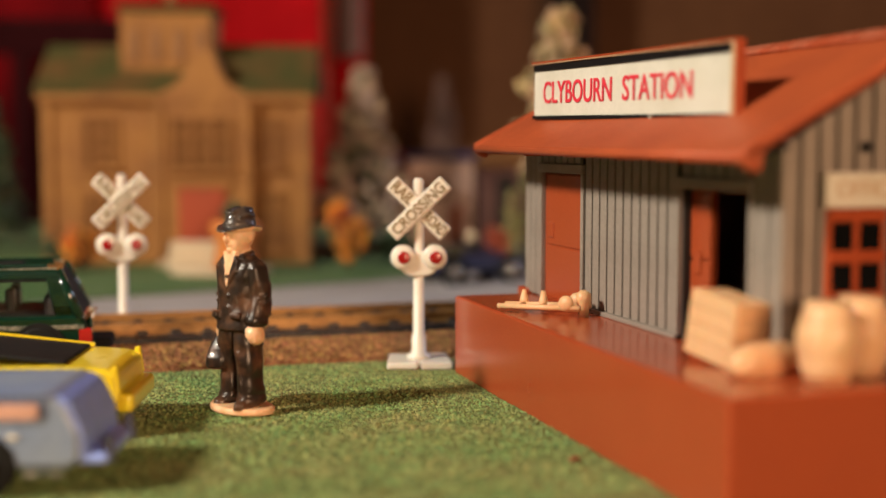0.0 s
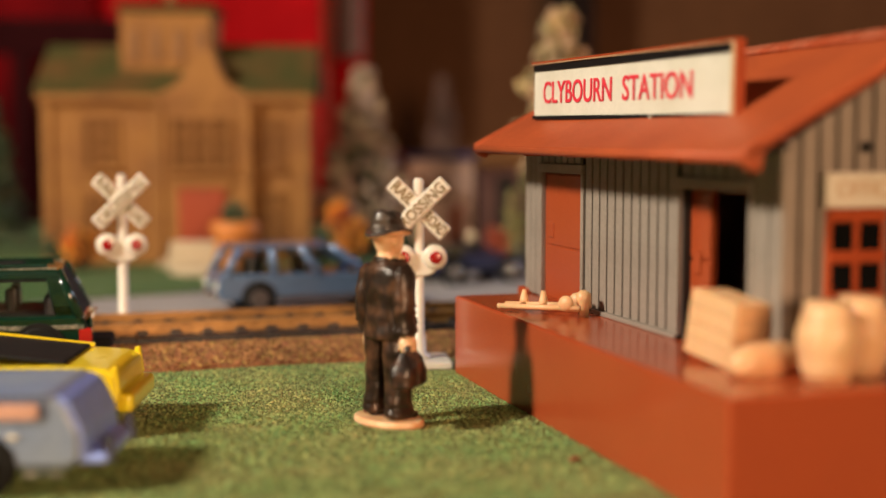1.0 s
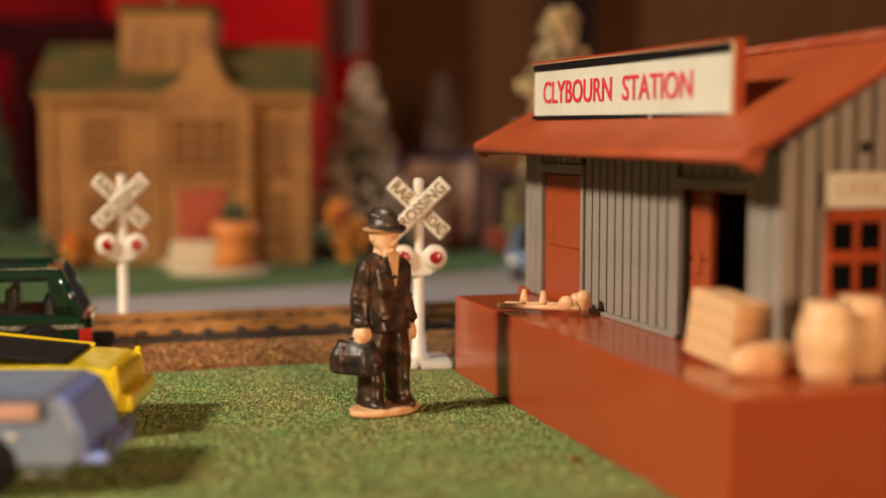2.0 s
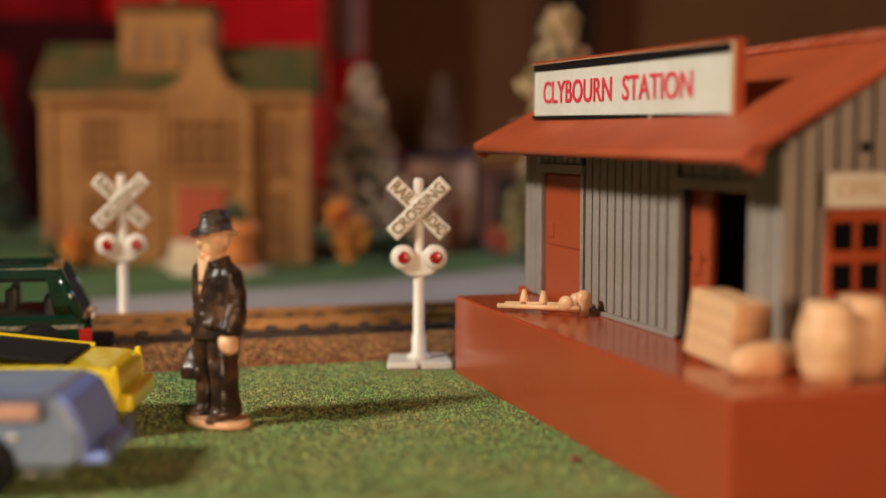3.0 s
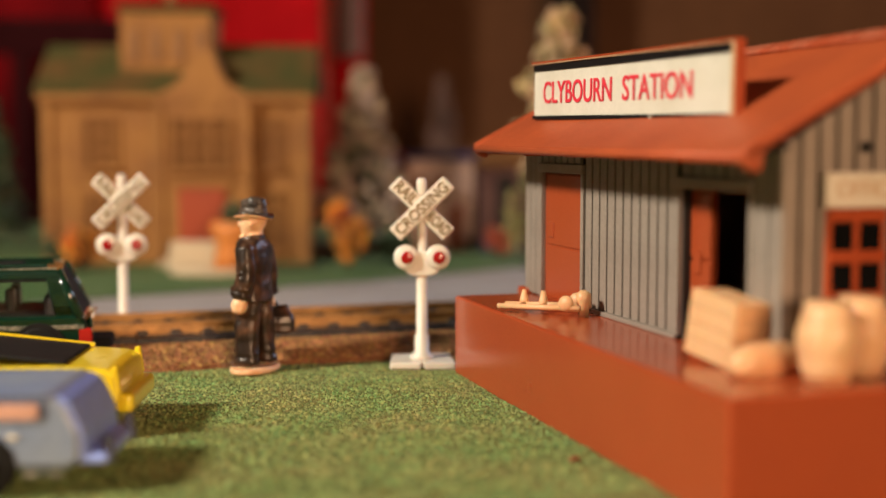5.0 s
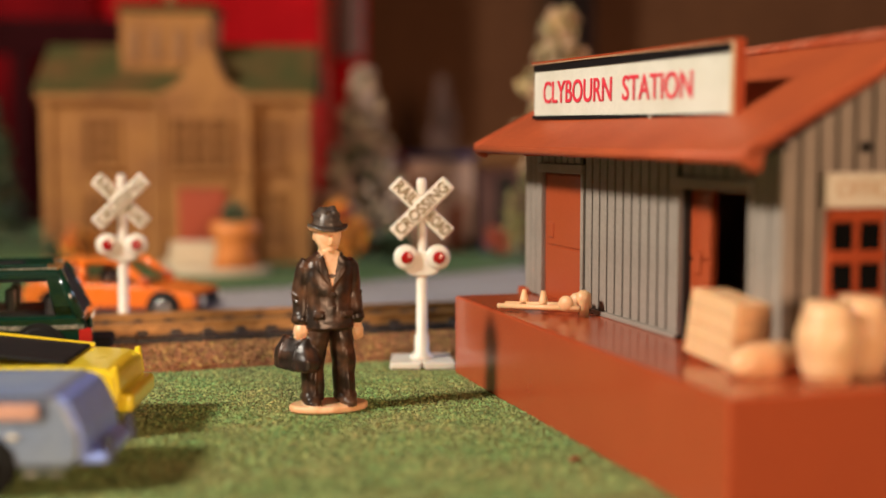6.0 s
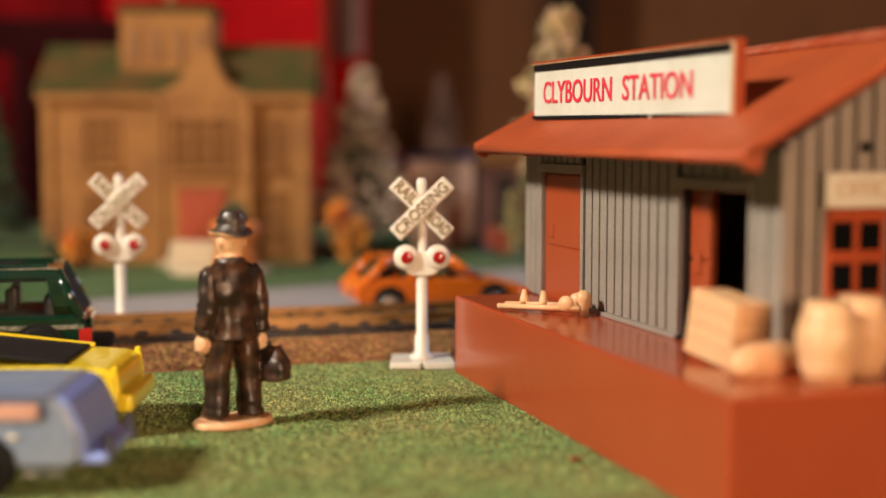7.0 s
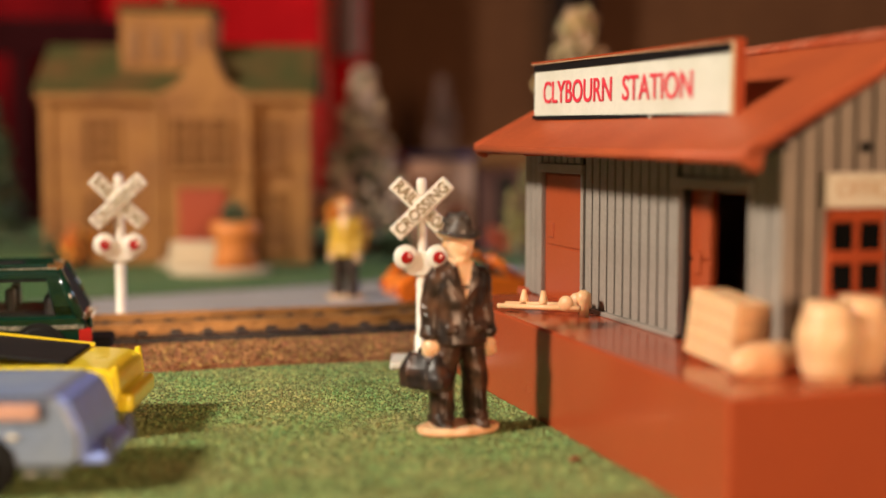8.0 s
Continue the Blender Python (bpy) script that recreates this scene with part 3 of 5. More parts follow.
# ---------------- freight on the platform ----------------
def hand_truck():
    t = thing("hand_truck", "small peach plastic hand truck lying on the platform", "hand truck", pose(0.1196, 0.3020, 0.0222, 0, 0, -46))
    for s in (-1, 1):
        part("rail", tube(nb(), [(-0.0125, s * 0.0022, 0.0016), (0.011, s * 0.0036, 0.0024)], [0.0007, 0.0008], 8), PEACH, t)
    bm = nb()
    for x in (-0.007, -0.001, 0.005):
        tube(bm, [(x, -0.0030, 0.0020), (x, 0.0030, 0.0020)], [0.0006, 0.0006], 8)
    part("crossbar", bm, PEACH, t)
    for s in (-1, 1):
        bm = nb()
        ball(bm, (0.0072, s * 0.0034, 0.0034), 0.0021, 0.0014, 0.0021)
        part("wheel", bm, PEACH, t)
    for x in (-0.0075, -0.0020):
        bm = loft(nb(), [((x, 0.003, 0.0008), 0.0014, 0.0014), ((x, 0.003, 0.0030), 0.0012, 0.0012), ((x, 0.003, 0.0056), 0.0005, 0.0005)], n=10)
        part("leg", bm, PEACH, t)
    bm = loft(nb(), [((0.0105, 0, 0.0), 0.0013, 0.0017), ((0.0105, 0, 0.0022), 0.0014, 0.0016), ((0.0105, 0, 0.0042), 0.0019, 0.0023), ((0.0105, 0, 0.0058), 0.0018, 0.0022), ((0.0105, 0, 0.0066), 0.0008, 0.0010)], n=18, rough=0.0002)
    part("toe_plate", bm, PEACH, t)
    return t


def crate():
    t = thing("crate", "peach moulded plastic crate with plank sides", "crate", pose(0.1266, 0.2233, 0.0227, 7.0, 3.5, 8))
    part("body", box(nb(), -0.0043, 0.0043, -0.0074, 0.0074, 0, 0.0132, 0.0004), PEACH, t)
    side = mesh_of("plank", box(nb(), -0.0046, -0.0042, -0.0073, 0.0073, 0, 0.0032, 0.0001), PEACH)
    end = mesh_of("plank", box(nb(), -0.0042, 0.0042, -0.0077, -0.0073, 0, 0.0032, 0.0001), PEACH)
    for i in range(4):
        part("plank", side, None, t).location.z = 0.0001 + 0.0033 * i
        part("plank", end, None, t).location.z = 0.0001 + 0.0033 * i
    return t


def sack():
    bm = nb()
    bm = loft(bm, [((0, 0, -0.0074), 0.0008, 0.0008), ((0, 0, -0.0066), 0.0024, 0.0021), ((0, 0, -0.003), 0.0032, 0.0026), ((0, 0, 0.003), 0.0033, 0.0027),
                   ((0, 0, 0.0062), 0.0026, 0.0022), ((0, 0, 0.0074), 0.0008, 0.0008)], n=20, rough=0.0003)
    me_at = pose(0.1276, 0.2090, 0.0249, 0, 90, 10) @ Matrix.Diagonal((1.10, 1.1, 1.15, 1))
    solid("sack", bm, [PEACH], "peach moulded plastic sack lying beside the crate", "sack", me_at)


def barrel():
    def one(at):
        t = thing("barrel", "peach moulded plastic barrel standing on the platform", "barrel", at, "barrels on the platform")
        prof = ((0, 0.0041), (0.0025, 0.0047), (0.0060, 0.0055), (0.0082, 0.0058), (0.0096, 0.0056), (0.0124, 0.0047), (0.0148, 0.0041))
        bm = loft(nb(), [((0, 0, z), r, r) for z, r in prof], n=32, rough=0.0001)
        part("cask", bm, PEACH, t)
        for z, r in ((0.0030, 0.00485), (0.0118, 0.0049)):
            bm = loft(nb(), [((0, 0, z - 0.0005), r, r), ((0, 0, z - 0.0004), r + 0.0001, r + 0.0001), ((0, 0, z + 0.0004), r + 0.0001, r + 0.0001), ((0, 0, z + 0.0005), r, r)], n=32)
            part("hoop", bm, PEACH, t)
        return t
    b = one(pose(0.1342, 0.1992, 0.0222))
    copy_thing(b, pose(0.1450, 0.2045, 0.0222, 0, 0, 40))


# ---------------- crossing signal ----------------
def crossing_signal(at):
    t = thing("crossing_signal", "white plastic railroad crossing signal with crossbuck and red lights", "crossing signal", at, "crossing signals")
    bm = prism(nb(), [(-0.0096, -0.0085), (-0.0005, -0.0090), (-0.0005, 0.0080), (-0.0088, 0.0085)], 0, 0.0020, "z", 0.0004)
    prism(bm, [(0.0005, -0.0090), (0.0096, -0.0090), (0.0088, 0.0085), (0.0005, 0.0085)], 0, 0.0020, "z", 0.0003)
    prism(bm, [(-0.002, -0.006), (0.002, -0.006), (0.002, 0.0078), (-0.002, 0.0078)], 0.0001, 0.0018, "z")
    part("foot", bm, WHITE, t)
    bm = loft(nb(), [((0, 0, 0.0016), 0.0036, 0.0036), ((0, 0, 0.0030), 0.0036, 0.0036), ((0, 0, 0.0038), 0.0022, 0.0022), ((0, 0, 0.0088), 0.0021, 0.0021), ((0, 0, 0.0092), 0.0017, 0.0017),
                     ((0, 0, 0.0530), 0.0015, 0.0015), ((0, 0, 0.0548), 0.0015, 0.0015), ((0, 0, 0.0557), 0.0010, 0.0010)], n=20)
    part("post", bm, WHITE, t)
    for k, a in enumerate((44, -44)):
        m = pose(0, -0.0018 - 0.0009 * k, 0.0468, 0, a, 0)
        bm = box(nb(), -0.0112, 0.0112, -0.0007, 0.0007, -0.0025, 0.0025, 0.0006, seg=2)
        bm.transform(m)
        arm = part("crossbuck_arm", bm, WHITE, t)
        words = ("CROSSING",) if k == 1 else ("RAIL", "ROAD")
        for j, w in enumerate(words):
            me = lettering(w, 0.0042, FADED, 0.0001, 1.0, 0.00009)
            off = 0 if k == 1 else (-0.0066 if j == 0 else 0.0066)
            xs, zs = [v.co.x for v in me.vertices], [v.co.z for v in me.vertices]
            me.transform(Matrix.Diagonal(((0.0198 if k else 0.0076) / (max(xs) - min(xs)), 1, 0.0034 / (max(zs) - min(zs)), 1)))
            me.transform(m @ Matrix.Translation((off, -0.00075, 0)))
            part("letters", me, None, arm, "faded gold letters")
    bm = prism(nb(), [(-0.0034, 0.0270), (-0.0014, 0.0266), (0.0014, 0.0266), (0.0034, 0.0270), (0.0050, 0.0280), (0.0054, 0.0296), (0.0042, 0.0340), (-0.0042, 0.0340), (-0.0054, 0.0296), (-0.0050, 0.0280)], -0.0022, 0.0014, "y", 0.0005)
    part("lamp_bracket", bm, WHITE, t)
    for s in (-1, 1):
        bm = disc(nb(), (s * 0.0047, -0.0020, 0.0324), 0.0037, 0.0012, "y", 28)
        ball(bm, (s * 0.0047, -0.0026, 0.0324), 0.0037, 0.0013, 0.0037, u=28, v=14)
        lamp = part("lamp_disc", bm, WHITE, t)
        bm = nb()
        ball(bm, (s * 0.0047 + 0.0003, -0.0037, 0.0324), 0.0019, 0.0006, 0.0019, u=20, v=10)
        part("lens", bm, LENS, lamp, "dark red lens")
    return t


# ---------------- figures ----------------
def moulded(name, bm, voxel, materials, label, folds=()):
    """The overlapping forms of bm cast into one skin, painted like the form beneath; cloth of the named slots is creased."""
    tree = BVHTree.FromBMesh(bm)
    bm.faces.ensure_lookup_table()
    paint = [f.material_index for f in bm.faces]
    ob = bpy.data.objects.new("cast", mesh_of("cast", bm))
    scene.collection.objects.link(ob)
    cast = ob.modifiers.new("cast", "REMESH")
    cast.mode, cast.voxel_size = "VOXEL", voxel
    soft = ob.modifiers.new("soft", "SMOOTH")
    soft.factor, soft.iterations = 0.5, 2
    me = bpy.data.meshes.new_from_object(ob.evaluated_get(bpy.context.evaluated_depsgraph_get()))
    bpy.data.objects.remove(ob)
    me.name = name
    me.materials.clear()
    for m in materials:
        me.materials.append(m)
    slots = [paint[tree.find_nearest(p.center)[2]] for p in me.polygons]
    me.polygons.foreach_set("material_index", slots)
    me.polygons.foreach_set("use_smooth", [True] * len(slots))
    cloth = set()
    for p, k in zip(me.polygons, slots):
        if k in folds:
            cloth.update(p.vertices)
    normals = {i: me.vertices[i].normal.copy() for i in cloth}
    for i, nrm in normals.items():
        co = me.vertices[i].co
        w = noise.noise(Vector((co.x * 190, co.y * 190, co.z * 330 + 60 * co.x)))
        w += 0.7 * noise.noise(Vector((co.x * 420 + 7, co.y * 420, co.z * 150)))
        me.vertices[i].co = co + nrm * (0.00032 * w)
    me.update()
    return tagged(new(name, me), label, "figurine")


def figure(name, label, suit, trouser, hat, bag, size=1.0, voxel=0.00024):
    """A moulded figure on an oval base, facing -y, one mesh. Slots: 0 plastic, 1 jacket, 2 trousers, 3 hat or hair, 4 bag."""
    bm = nb()
    k = 0.001

    def L(rings, mi, **kw):
        before = len(bm.verts)
        loft(bm, [((x * k, y * k, z * k), rx * k, ry * k, *rest) for x, y, z, rx, ry, *rest in rings], mi, **kw)
        bm.verts.ensure_lookup_table()
        return bm.verts[before:]

    def T(pts, radii, mi, n=14, flat=1.0):
        tube(bm, [(x * k, y * k, z * k) for x, y, z in pts], [r * k for r in radii], n, mi, flat)

    def B(x, y, z, rx, ry, rz, mi):
        ball(bm, (x * k, y * k, z * k), rx * k, ry * k, rz * k, mi, 16, 10)

    L([(0, 0, 0, 9.9, 6.2), (0, 0, 0.3, 10.3, 6.5), (0, 0, 1.3, 10.3, 6.5), (0, 0, 1.7, 9.8, 6.0)], 0, n=44, power=1.9)
    for s in (-1, 1):
        fy = -0.7 if s > 0 else 0.5
        # shoes, trouser legs breaking over them
        L([(s * 4.5, fy - 1.5, 1.4, 2.1, 4.0), (s * 4.5, fy - 1.5, 2.6, 2.1, 3.9), (s * 4.4, fy - 0.8, 3.6, 1.8, 2.8)], 2, n=18)
        L([(s * 4.25, fy + 0.3, 2.3, 2.7, 3.5), (s * 4.2, fy + 0.3, 3.1, 3.05, 3.9), (s * 4.15, fy + 0.3, 3.9, 2.95, 3.75), (s * 4.1, fy + 0.3, 4.6, 2.75, 3.5), (s * 4.05, fy + 0.4, 5.6, 2.95, 3.65), (s * 4.0, fy + 0.3, 7.5, 2.75, 3.4),
           (s * 3.9, fy + 0.2, 10, 2.75, 3.4), (s * 3.75, fy * 0.8, 12.5, 2.85, 3.55), (s * 3.5, fy * 0.6, 15, 2.95, 3.7), (s * 3.3, fy * 0.3, 17.2, 3.05, 3.9), (s * 3.0, 0, 20.5, 3.0, 4.0)], 2, n=26, power=2.4)
        T([(s * 4.3, fy - 3.1, 4.0), (s * 4.0, fy - 2.95, 9.5), (s * 3.6, fy * 0.6 - 3.5, 15.5)], [0.6, 0.6, 0.5], 2, 8)
        for z, w in ((9.0, 0.5), (10.4, 0.45), (5.0, 0.5)):
            T([(s * 4.0 - 2.2, fy + 1.2, z + 0.5), (s * 4.0, fy + 3.35, z), (s * 4.0 + 2.2, fy + 1.2, z + 0.3)], [0.3, w, 0.3], 2, 8)
        for z in (27.2, 28.8, 24.4):
            T([(s * 8.3, -1.4, z - 0.4), (s * 8.85, 0.6, z + 0.3), (s * 8.2, 2.6, z)], [0.35, 0.5, 0.35], 1, 8)
        # sleeve bent a little at the elbow, cuff, fist
        b = 1.0 if s < 0 and bag else 0.0
        T([(s * 5.3, 0.2, 37.2), (s * 6.1, 0.3, 35.8), (s * 6.3, 0.6, 33), (s * 6.55, 1.1, 29.5), (s * 6.7, 0.9 + 0.3 * b, 27.5), (s * 6.8, 0.1 + 0.8 * b, 24.6), (s * 6.95, -0.7 + 1.4 * b, 22.2), (s * 6.95, -0.8 + 1.5 * b, 21.6)],
          [1.5, 2.15, 2.3, 2.35, 2.4, 2.3, 2.4, 1.8], 1, 18, 1.22)
        T([(s * 6.9, -0.4 + 1.2 * b, 23.3), (s * 6.95, -0.7 + 1.4 * b, 22.1)], [2.55, 2.6], 1, 18, 1.2)
        B(s * 7.1, -1.2 + 1.6 * b, 19.6, 1.8, 2.5, 2.5, 0)
        B(s * 6.4, -2.9 + 1.6 * b, 20.0, 0.8, 0.9, 1.5, 0)
        for q in range(3):
            B(s * 8.0, -2.3 + 1.6 * b + 1.1 * q, 18.7, 0.7, 0.62, 1.1, 0)
    # jacket: straight skirt, slight waist, square shoulders
    L([(0, -0.1, 20.3, 5.9, 4.4), (0, -0.2, 20.7, 6.5, 5.0), (0, -0.2, 22, 6.45, 4.9), (0, -0.1, 24, 6.1, 4.6), (0, 0, 26.5, 5.7, 4.3), (0, 0, 28.5, 5.75, 4.25), (0, 0, 31, 6.1, 4.4), (0, 0.1, 33.5, 6.4, 4.4),
       (0, 0.2, 35.6, 6.6, 4.1), (0, 0.3, 36.9, 6.0, 3.6), (0, 0.3, 37.9, 4.5, 3.0), (0, 0.3, 38.7, 2.8, 2.5)], 1, n=40, power=2.6)
    # overlapped front edge, shirt, lapels, collar, pocket flaps, buttons
    slab(bm, [(1.2 * k, -4.3 * k, 31.5 * k), (1.6 * k, -4.9 * k, 20.8 * k), (2.6 * k, -4.6 * k, 20.8 * k), (2.4 * k, -4.1 * k, 31.5 * k)], 0.0014, 1)
    slab(bm, [(-2.5 * k, -3.4 * k, 39.7 * k), (-0.4 * k, -4.55 * k, 31.4 * k), (0.4 * k, -4.55 * k, 31.4 * k), (2.5 * k, -3.4 * k, 39.7 * k)], 0.0014, 0)
    for s in (-1, 1):
        q = [(s * 0.0 * k, -4.85 * k, 30.4 * k), (s * 3.4 * k, -4.55 * k, 35.0 * k), (s * 3.5 * k, -4.0 * k, 37.6 * k), (s * 2.0 * k, -3.8 * k, 38.9 * k)]
        slab(bm, q if s > 0 else q[::-1], 0.0013, 1)
        slab(bm, [(s * 4.7 * k, -3.7 * k, 24.8 * k), (s * 4.7 * k, -4.0 * k, 23.4 * k), (s * 2.3 * k, -5.0 * k, 23.4 * k), (s * 2.3 * k, -4.75 * k, 24.8 * k)][::s], 0.0012, 1)
        B(s * 6.0, 0.4, 36.5, 1.7, 2.0, 1.0, 1)
    T([(-2.9, -2.2, 38.4), (-2.9, 0.6, 38.8), (-1.6, 2.5, 38.9), (0, 3.0, 38.9), (1.6, 2.5, 38.9), (2.9, 0.6, 38.8), (2.9, -2.2, 38.4)], [0.65] * 7, 1, 10)
    for z in (23.2, 26.2, 29.0):
        B(0.4, -4.35, z, 0.45, 0.4, 0.45, 1)
    # neck, head, face
    L([(0, 0.4, 38.4, 2.4, 2.5), (0, 0.2, 40.2, 2.3, 2.5), (0, -0.2, 41.4, 2.5, 2.9)], 0, n=20)
    L([(0, -1.3, 39.3, 1.3, 1.5), (0, -1.0, 40.0, 2.2, 2.6), (0, -0.4, 41.4, 2.95, 3.5), (0, 0, 43.4, 3.5, 4.0), (0, 0, 45.6, 3.4, 4.0), (0, 0, 46.6, 2.8, 3.4)], 0, n=24)
    B(0, -4.1, 42.7, 0.6, 1.1, 1.1, 0)
    B(0, -3.4, 44.3, 2.0, 0.7, 0.4, 0)
    B(0, -3.3, 40.0, 1.1, 0.8, 0.7, 0)
    B(0, -3.8, 41.3, 1.0, 0.45, 0.3, 0)
    for s in (-1, 1):
        B(s * 3.3, 0.8, 43.0, 0.4, 0.8, 1.1, 0)
    if hat:
        lower = L([(0, 0, 44.5, 4.6, 5.4), (0, 0, 45.0, 5.1, 6.0)], 0, n=40)
        brim = L([(0, 0, 45.0, 5.15, 6.05), (0, 0, 45.3, 5.25, 6.15), (0, 0, 45.55, 5.0, 5.85), (0, 0, 45.75, 3.9, 4.6)], 3, n=40)
        for v in lower + brim:
            v.co.z += 0.0006 * (v.co.x / 0.0048) ** 2 - 0.0005 * (v.co.y / 0.0055) ** 2
        crown = L([(0, 0, 45.4, 3.75, 4.4), (0, 0, 46.7, 3.7, 4.35), (0, 0, 47.0, 3.35, 4.0), (0, 0.1, 48.2, 3.3, 3.9), (0, 0.1, 49.2, 2.95, 3.5), (0, 0.2, 49.9, 2.5, 3.1), (0, 0.2, 50.05, 1.9, 2.6),
                   (0, 0.2, 49.5, 1.2, 2.1), (0, 0.2, 49.1, 0.5, 1.6)], 3, n=40)
        for v in crown:
            up = min(max((v.co.z - 0.0470) / 0.003, 0), 1)
            if v.co.y < 0:
                v.co.x *= 1 - 0.42 * up * min(-v.co.y / 0.0035, 1)
                v.co.z -= 0.0006 * up * min(-v.co.y / 0.0035, 1)
        for s in (-1, 1):
            T([(s * 0.9, -3.4, 49.0), (s * 1.6, 0.2, 50.0), (s * 1.2, 3.0, 49.5)], [0.6, 0.7, 0.6], 3, 8)
            T([(s * 2.6, -2.2, 48.0), (s * 3.2, 0.6, 48.7), (s * 2.7, 2.6, 48.3)], [0.45, 0.5, 0.4], 3, 8)
    else:
        L([(0, 0.4, 44.6, 3.6, 4.3), (0, 0.5, 46.6, 3.4, 4.1), (0, 0.5, 48.3, 1.8, 2.2)], 3, n=18)
    if bag:
        x = -7.9
        before = len(bm.verts)
        L([(x, -0.6, 10.2, 2.6, 6.2), (x, -0.6, 10.8, 3.2, 6.9), (x, -0.6, 13.2, 3.3, 7.0), (x, -0.6, 15.2, 2.9, 6.3), (x, -0.6, 16.8, 2.0, 5.3), (x, -0.6, 17.9, 1.2, 4.7)], 4, n=36, power=3.6)
        T([(x, -5.2, 17.5), (x, 4.0, 17.5)], [0.9, 0.9], 4, 8)
        T([(x, -3.0, 17.4), (x, -2.4, 18.9), (x, 0.8, 18.9), (x, 1.6, 17.4)], [0.7] * 4, 4, 8)
        for y in (-3.4, 2.2):
            T([(x - 3.25, y, 10.6), (x - 3.35, y, 13.4), (x - 2.0, y, 16.9)], [0.45] * 3, 4, 8)
        bm.verts.ensure_lookup_table()
        bmesh.ops.rotate(bm, verts=bm.verts[before:], cent=(x * k, 0, 0), matrix=Matrix.Rotation(radians(27), 3, "Z"))
        bmesh.ops.translate(bm, verts=bm.verts[before:], vec=(-0.0004, 0.0018, 0))
    bmesh.ops.scale(bm, verts=list(bm.verts), vec=(0.97 * size, size, size))
    return moulded(name, bm, voxel, [SKIN, suit, trouser, hat or CLAY, LEATHER], label, (1, 2, 3, 4))


# ---------------- die-cast cars ----------------
def wheel(t, x, y, r, w, rim):
    s = 1 if y > 0 else -1
    bm = disc(nb(), (0, 0, 0), r, w, "y", 28)
    bmesh.ops.bevel(bm, geom=[e for e in bm.edges if len(e.link_faces) == 2], offset=r * 0.06, segments=1, affect="EDGES")
    wh = part("wheel", bm, TYRE, t)
    wh.location = (x, y, r)
    bm = loft(nb(), [((0, 0, 0), r * 0.62, r * 0.62), ((0, 0, 0.0005), r * 0.62, r * 0.62), ((0, 0, 0.0007), r * 0.5, r * 0.5), ((0, 0, 0.0004), r * 0.42, r * 0.42), ((0, 0, 0.0010), r * 0.16, r * 0.16)], n=20)
    bm.transform(pose(0, s * w / 2, 0, -90 * s, 0, 0))
    part("rim", bm, rim, wh)


def diecast(name, label, at, paint, outline, W, belt, cabin, roof_z, axles, r, seats=True, glass=True, roof=True, rim=CHROME, pillar=0.0016, pane=None, seats_at=(0.22, 0.58)):
    """A toy car, nose to +x. outline: side view of the body below the belt; cabin: x at the belt and at the roof, as
    (rear at belt, front at belt, rear at roof, front at roof, pillars between)."""
    t = thing(name, label, "toy car", at)
    hw = W / 2
    bm = prism(nb(), outline, -hw, hw, "y", 0.0011, seg=2)
    body = part("body", bm, paint, t)
    b0, b1, r0, r1, mids = cabin
    tw = hw - 0.0026
    if roof:
        bm = prism(nb(), [(r0 - 0.001, roof_z - 0.0015), (r1 + 0.001, roof_z - 0.0015), (r1 - 0.001, roof_z - 0.0002), ((r0 + r1) / 2, roof_z), (r0 + 0.001, roof_z - 0.0002)], -tw, tw, "y", 0.0005)
        part("roof", bm, paint, t)
        for s in (-1, 1):
            for f in (0.0, 1.0, *mids):
                xb, xr = b0 + (b1 - b0) * f, r0 + (r1 - r0) * f
                bm = tube(nb(), [(xb, s * (hw - 0.0013), belt - 0.0006), (xr, s * (tw - 0.0006), roof_z - 0.0008)], [pillar * 0.62, pillar * 0.55], 8)
                part("pillar", bm, paint, t)
        if glass:
            for s in (-1, 1):
                bm = slab(nb(), [(b0, s * (hw - 0.0014), belt), (b1, s * (hw - 0.0014), belt), (r1, s * (tw - 0.0006), roof_z - 0.001), (r0, s * (tw - 0.0006), roof_z - 0.001)], 0.0003)
                part("side_window", bm, pane or GLASS, t)
            for xb, xr, nm in ((b0, r0, "rear_window"), (b1, r1, "windscreen")):
                bm = slab(nb(), [(xb, -hw + 0.0016, belt), (xb, hw - 0.0016, belt), (xr, tw - 0.0008, roof_z - 0.001), (xr, -tw + 0.0008, roof_z - 0.001)], 0.0003)
                part(nm, bm, pane or GLASS, t)
    if seats:
        for f in seats_at:
            x = b0 + (b1 - b0) * f
            for s in (-1, 1):
                bm = box(nb(), x - 0.0015, x + 0.0010, s * hw * 0.42 - 0.0038, s * hw * 0.42 + 0.0038, belt - 0.004, belt + (roof_z - belt) * 0.55, 0.0008, seg=2)
                part("seat", bm, SEAT, t)
    for ax in axles:
        for s in (-1, 1):
            part("wheel_arch", disc(nb(), (ax, s * (hw - 0.0002), r * 1.05), r * 1.16, 0.0012, "y"), TYRE, body)
            wheel(t, ax, s * (hw - 0.0012), r, 0.0042, rim)
    return t, body


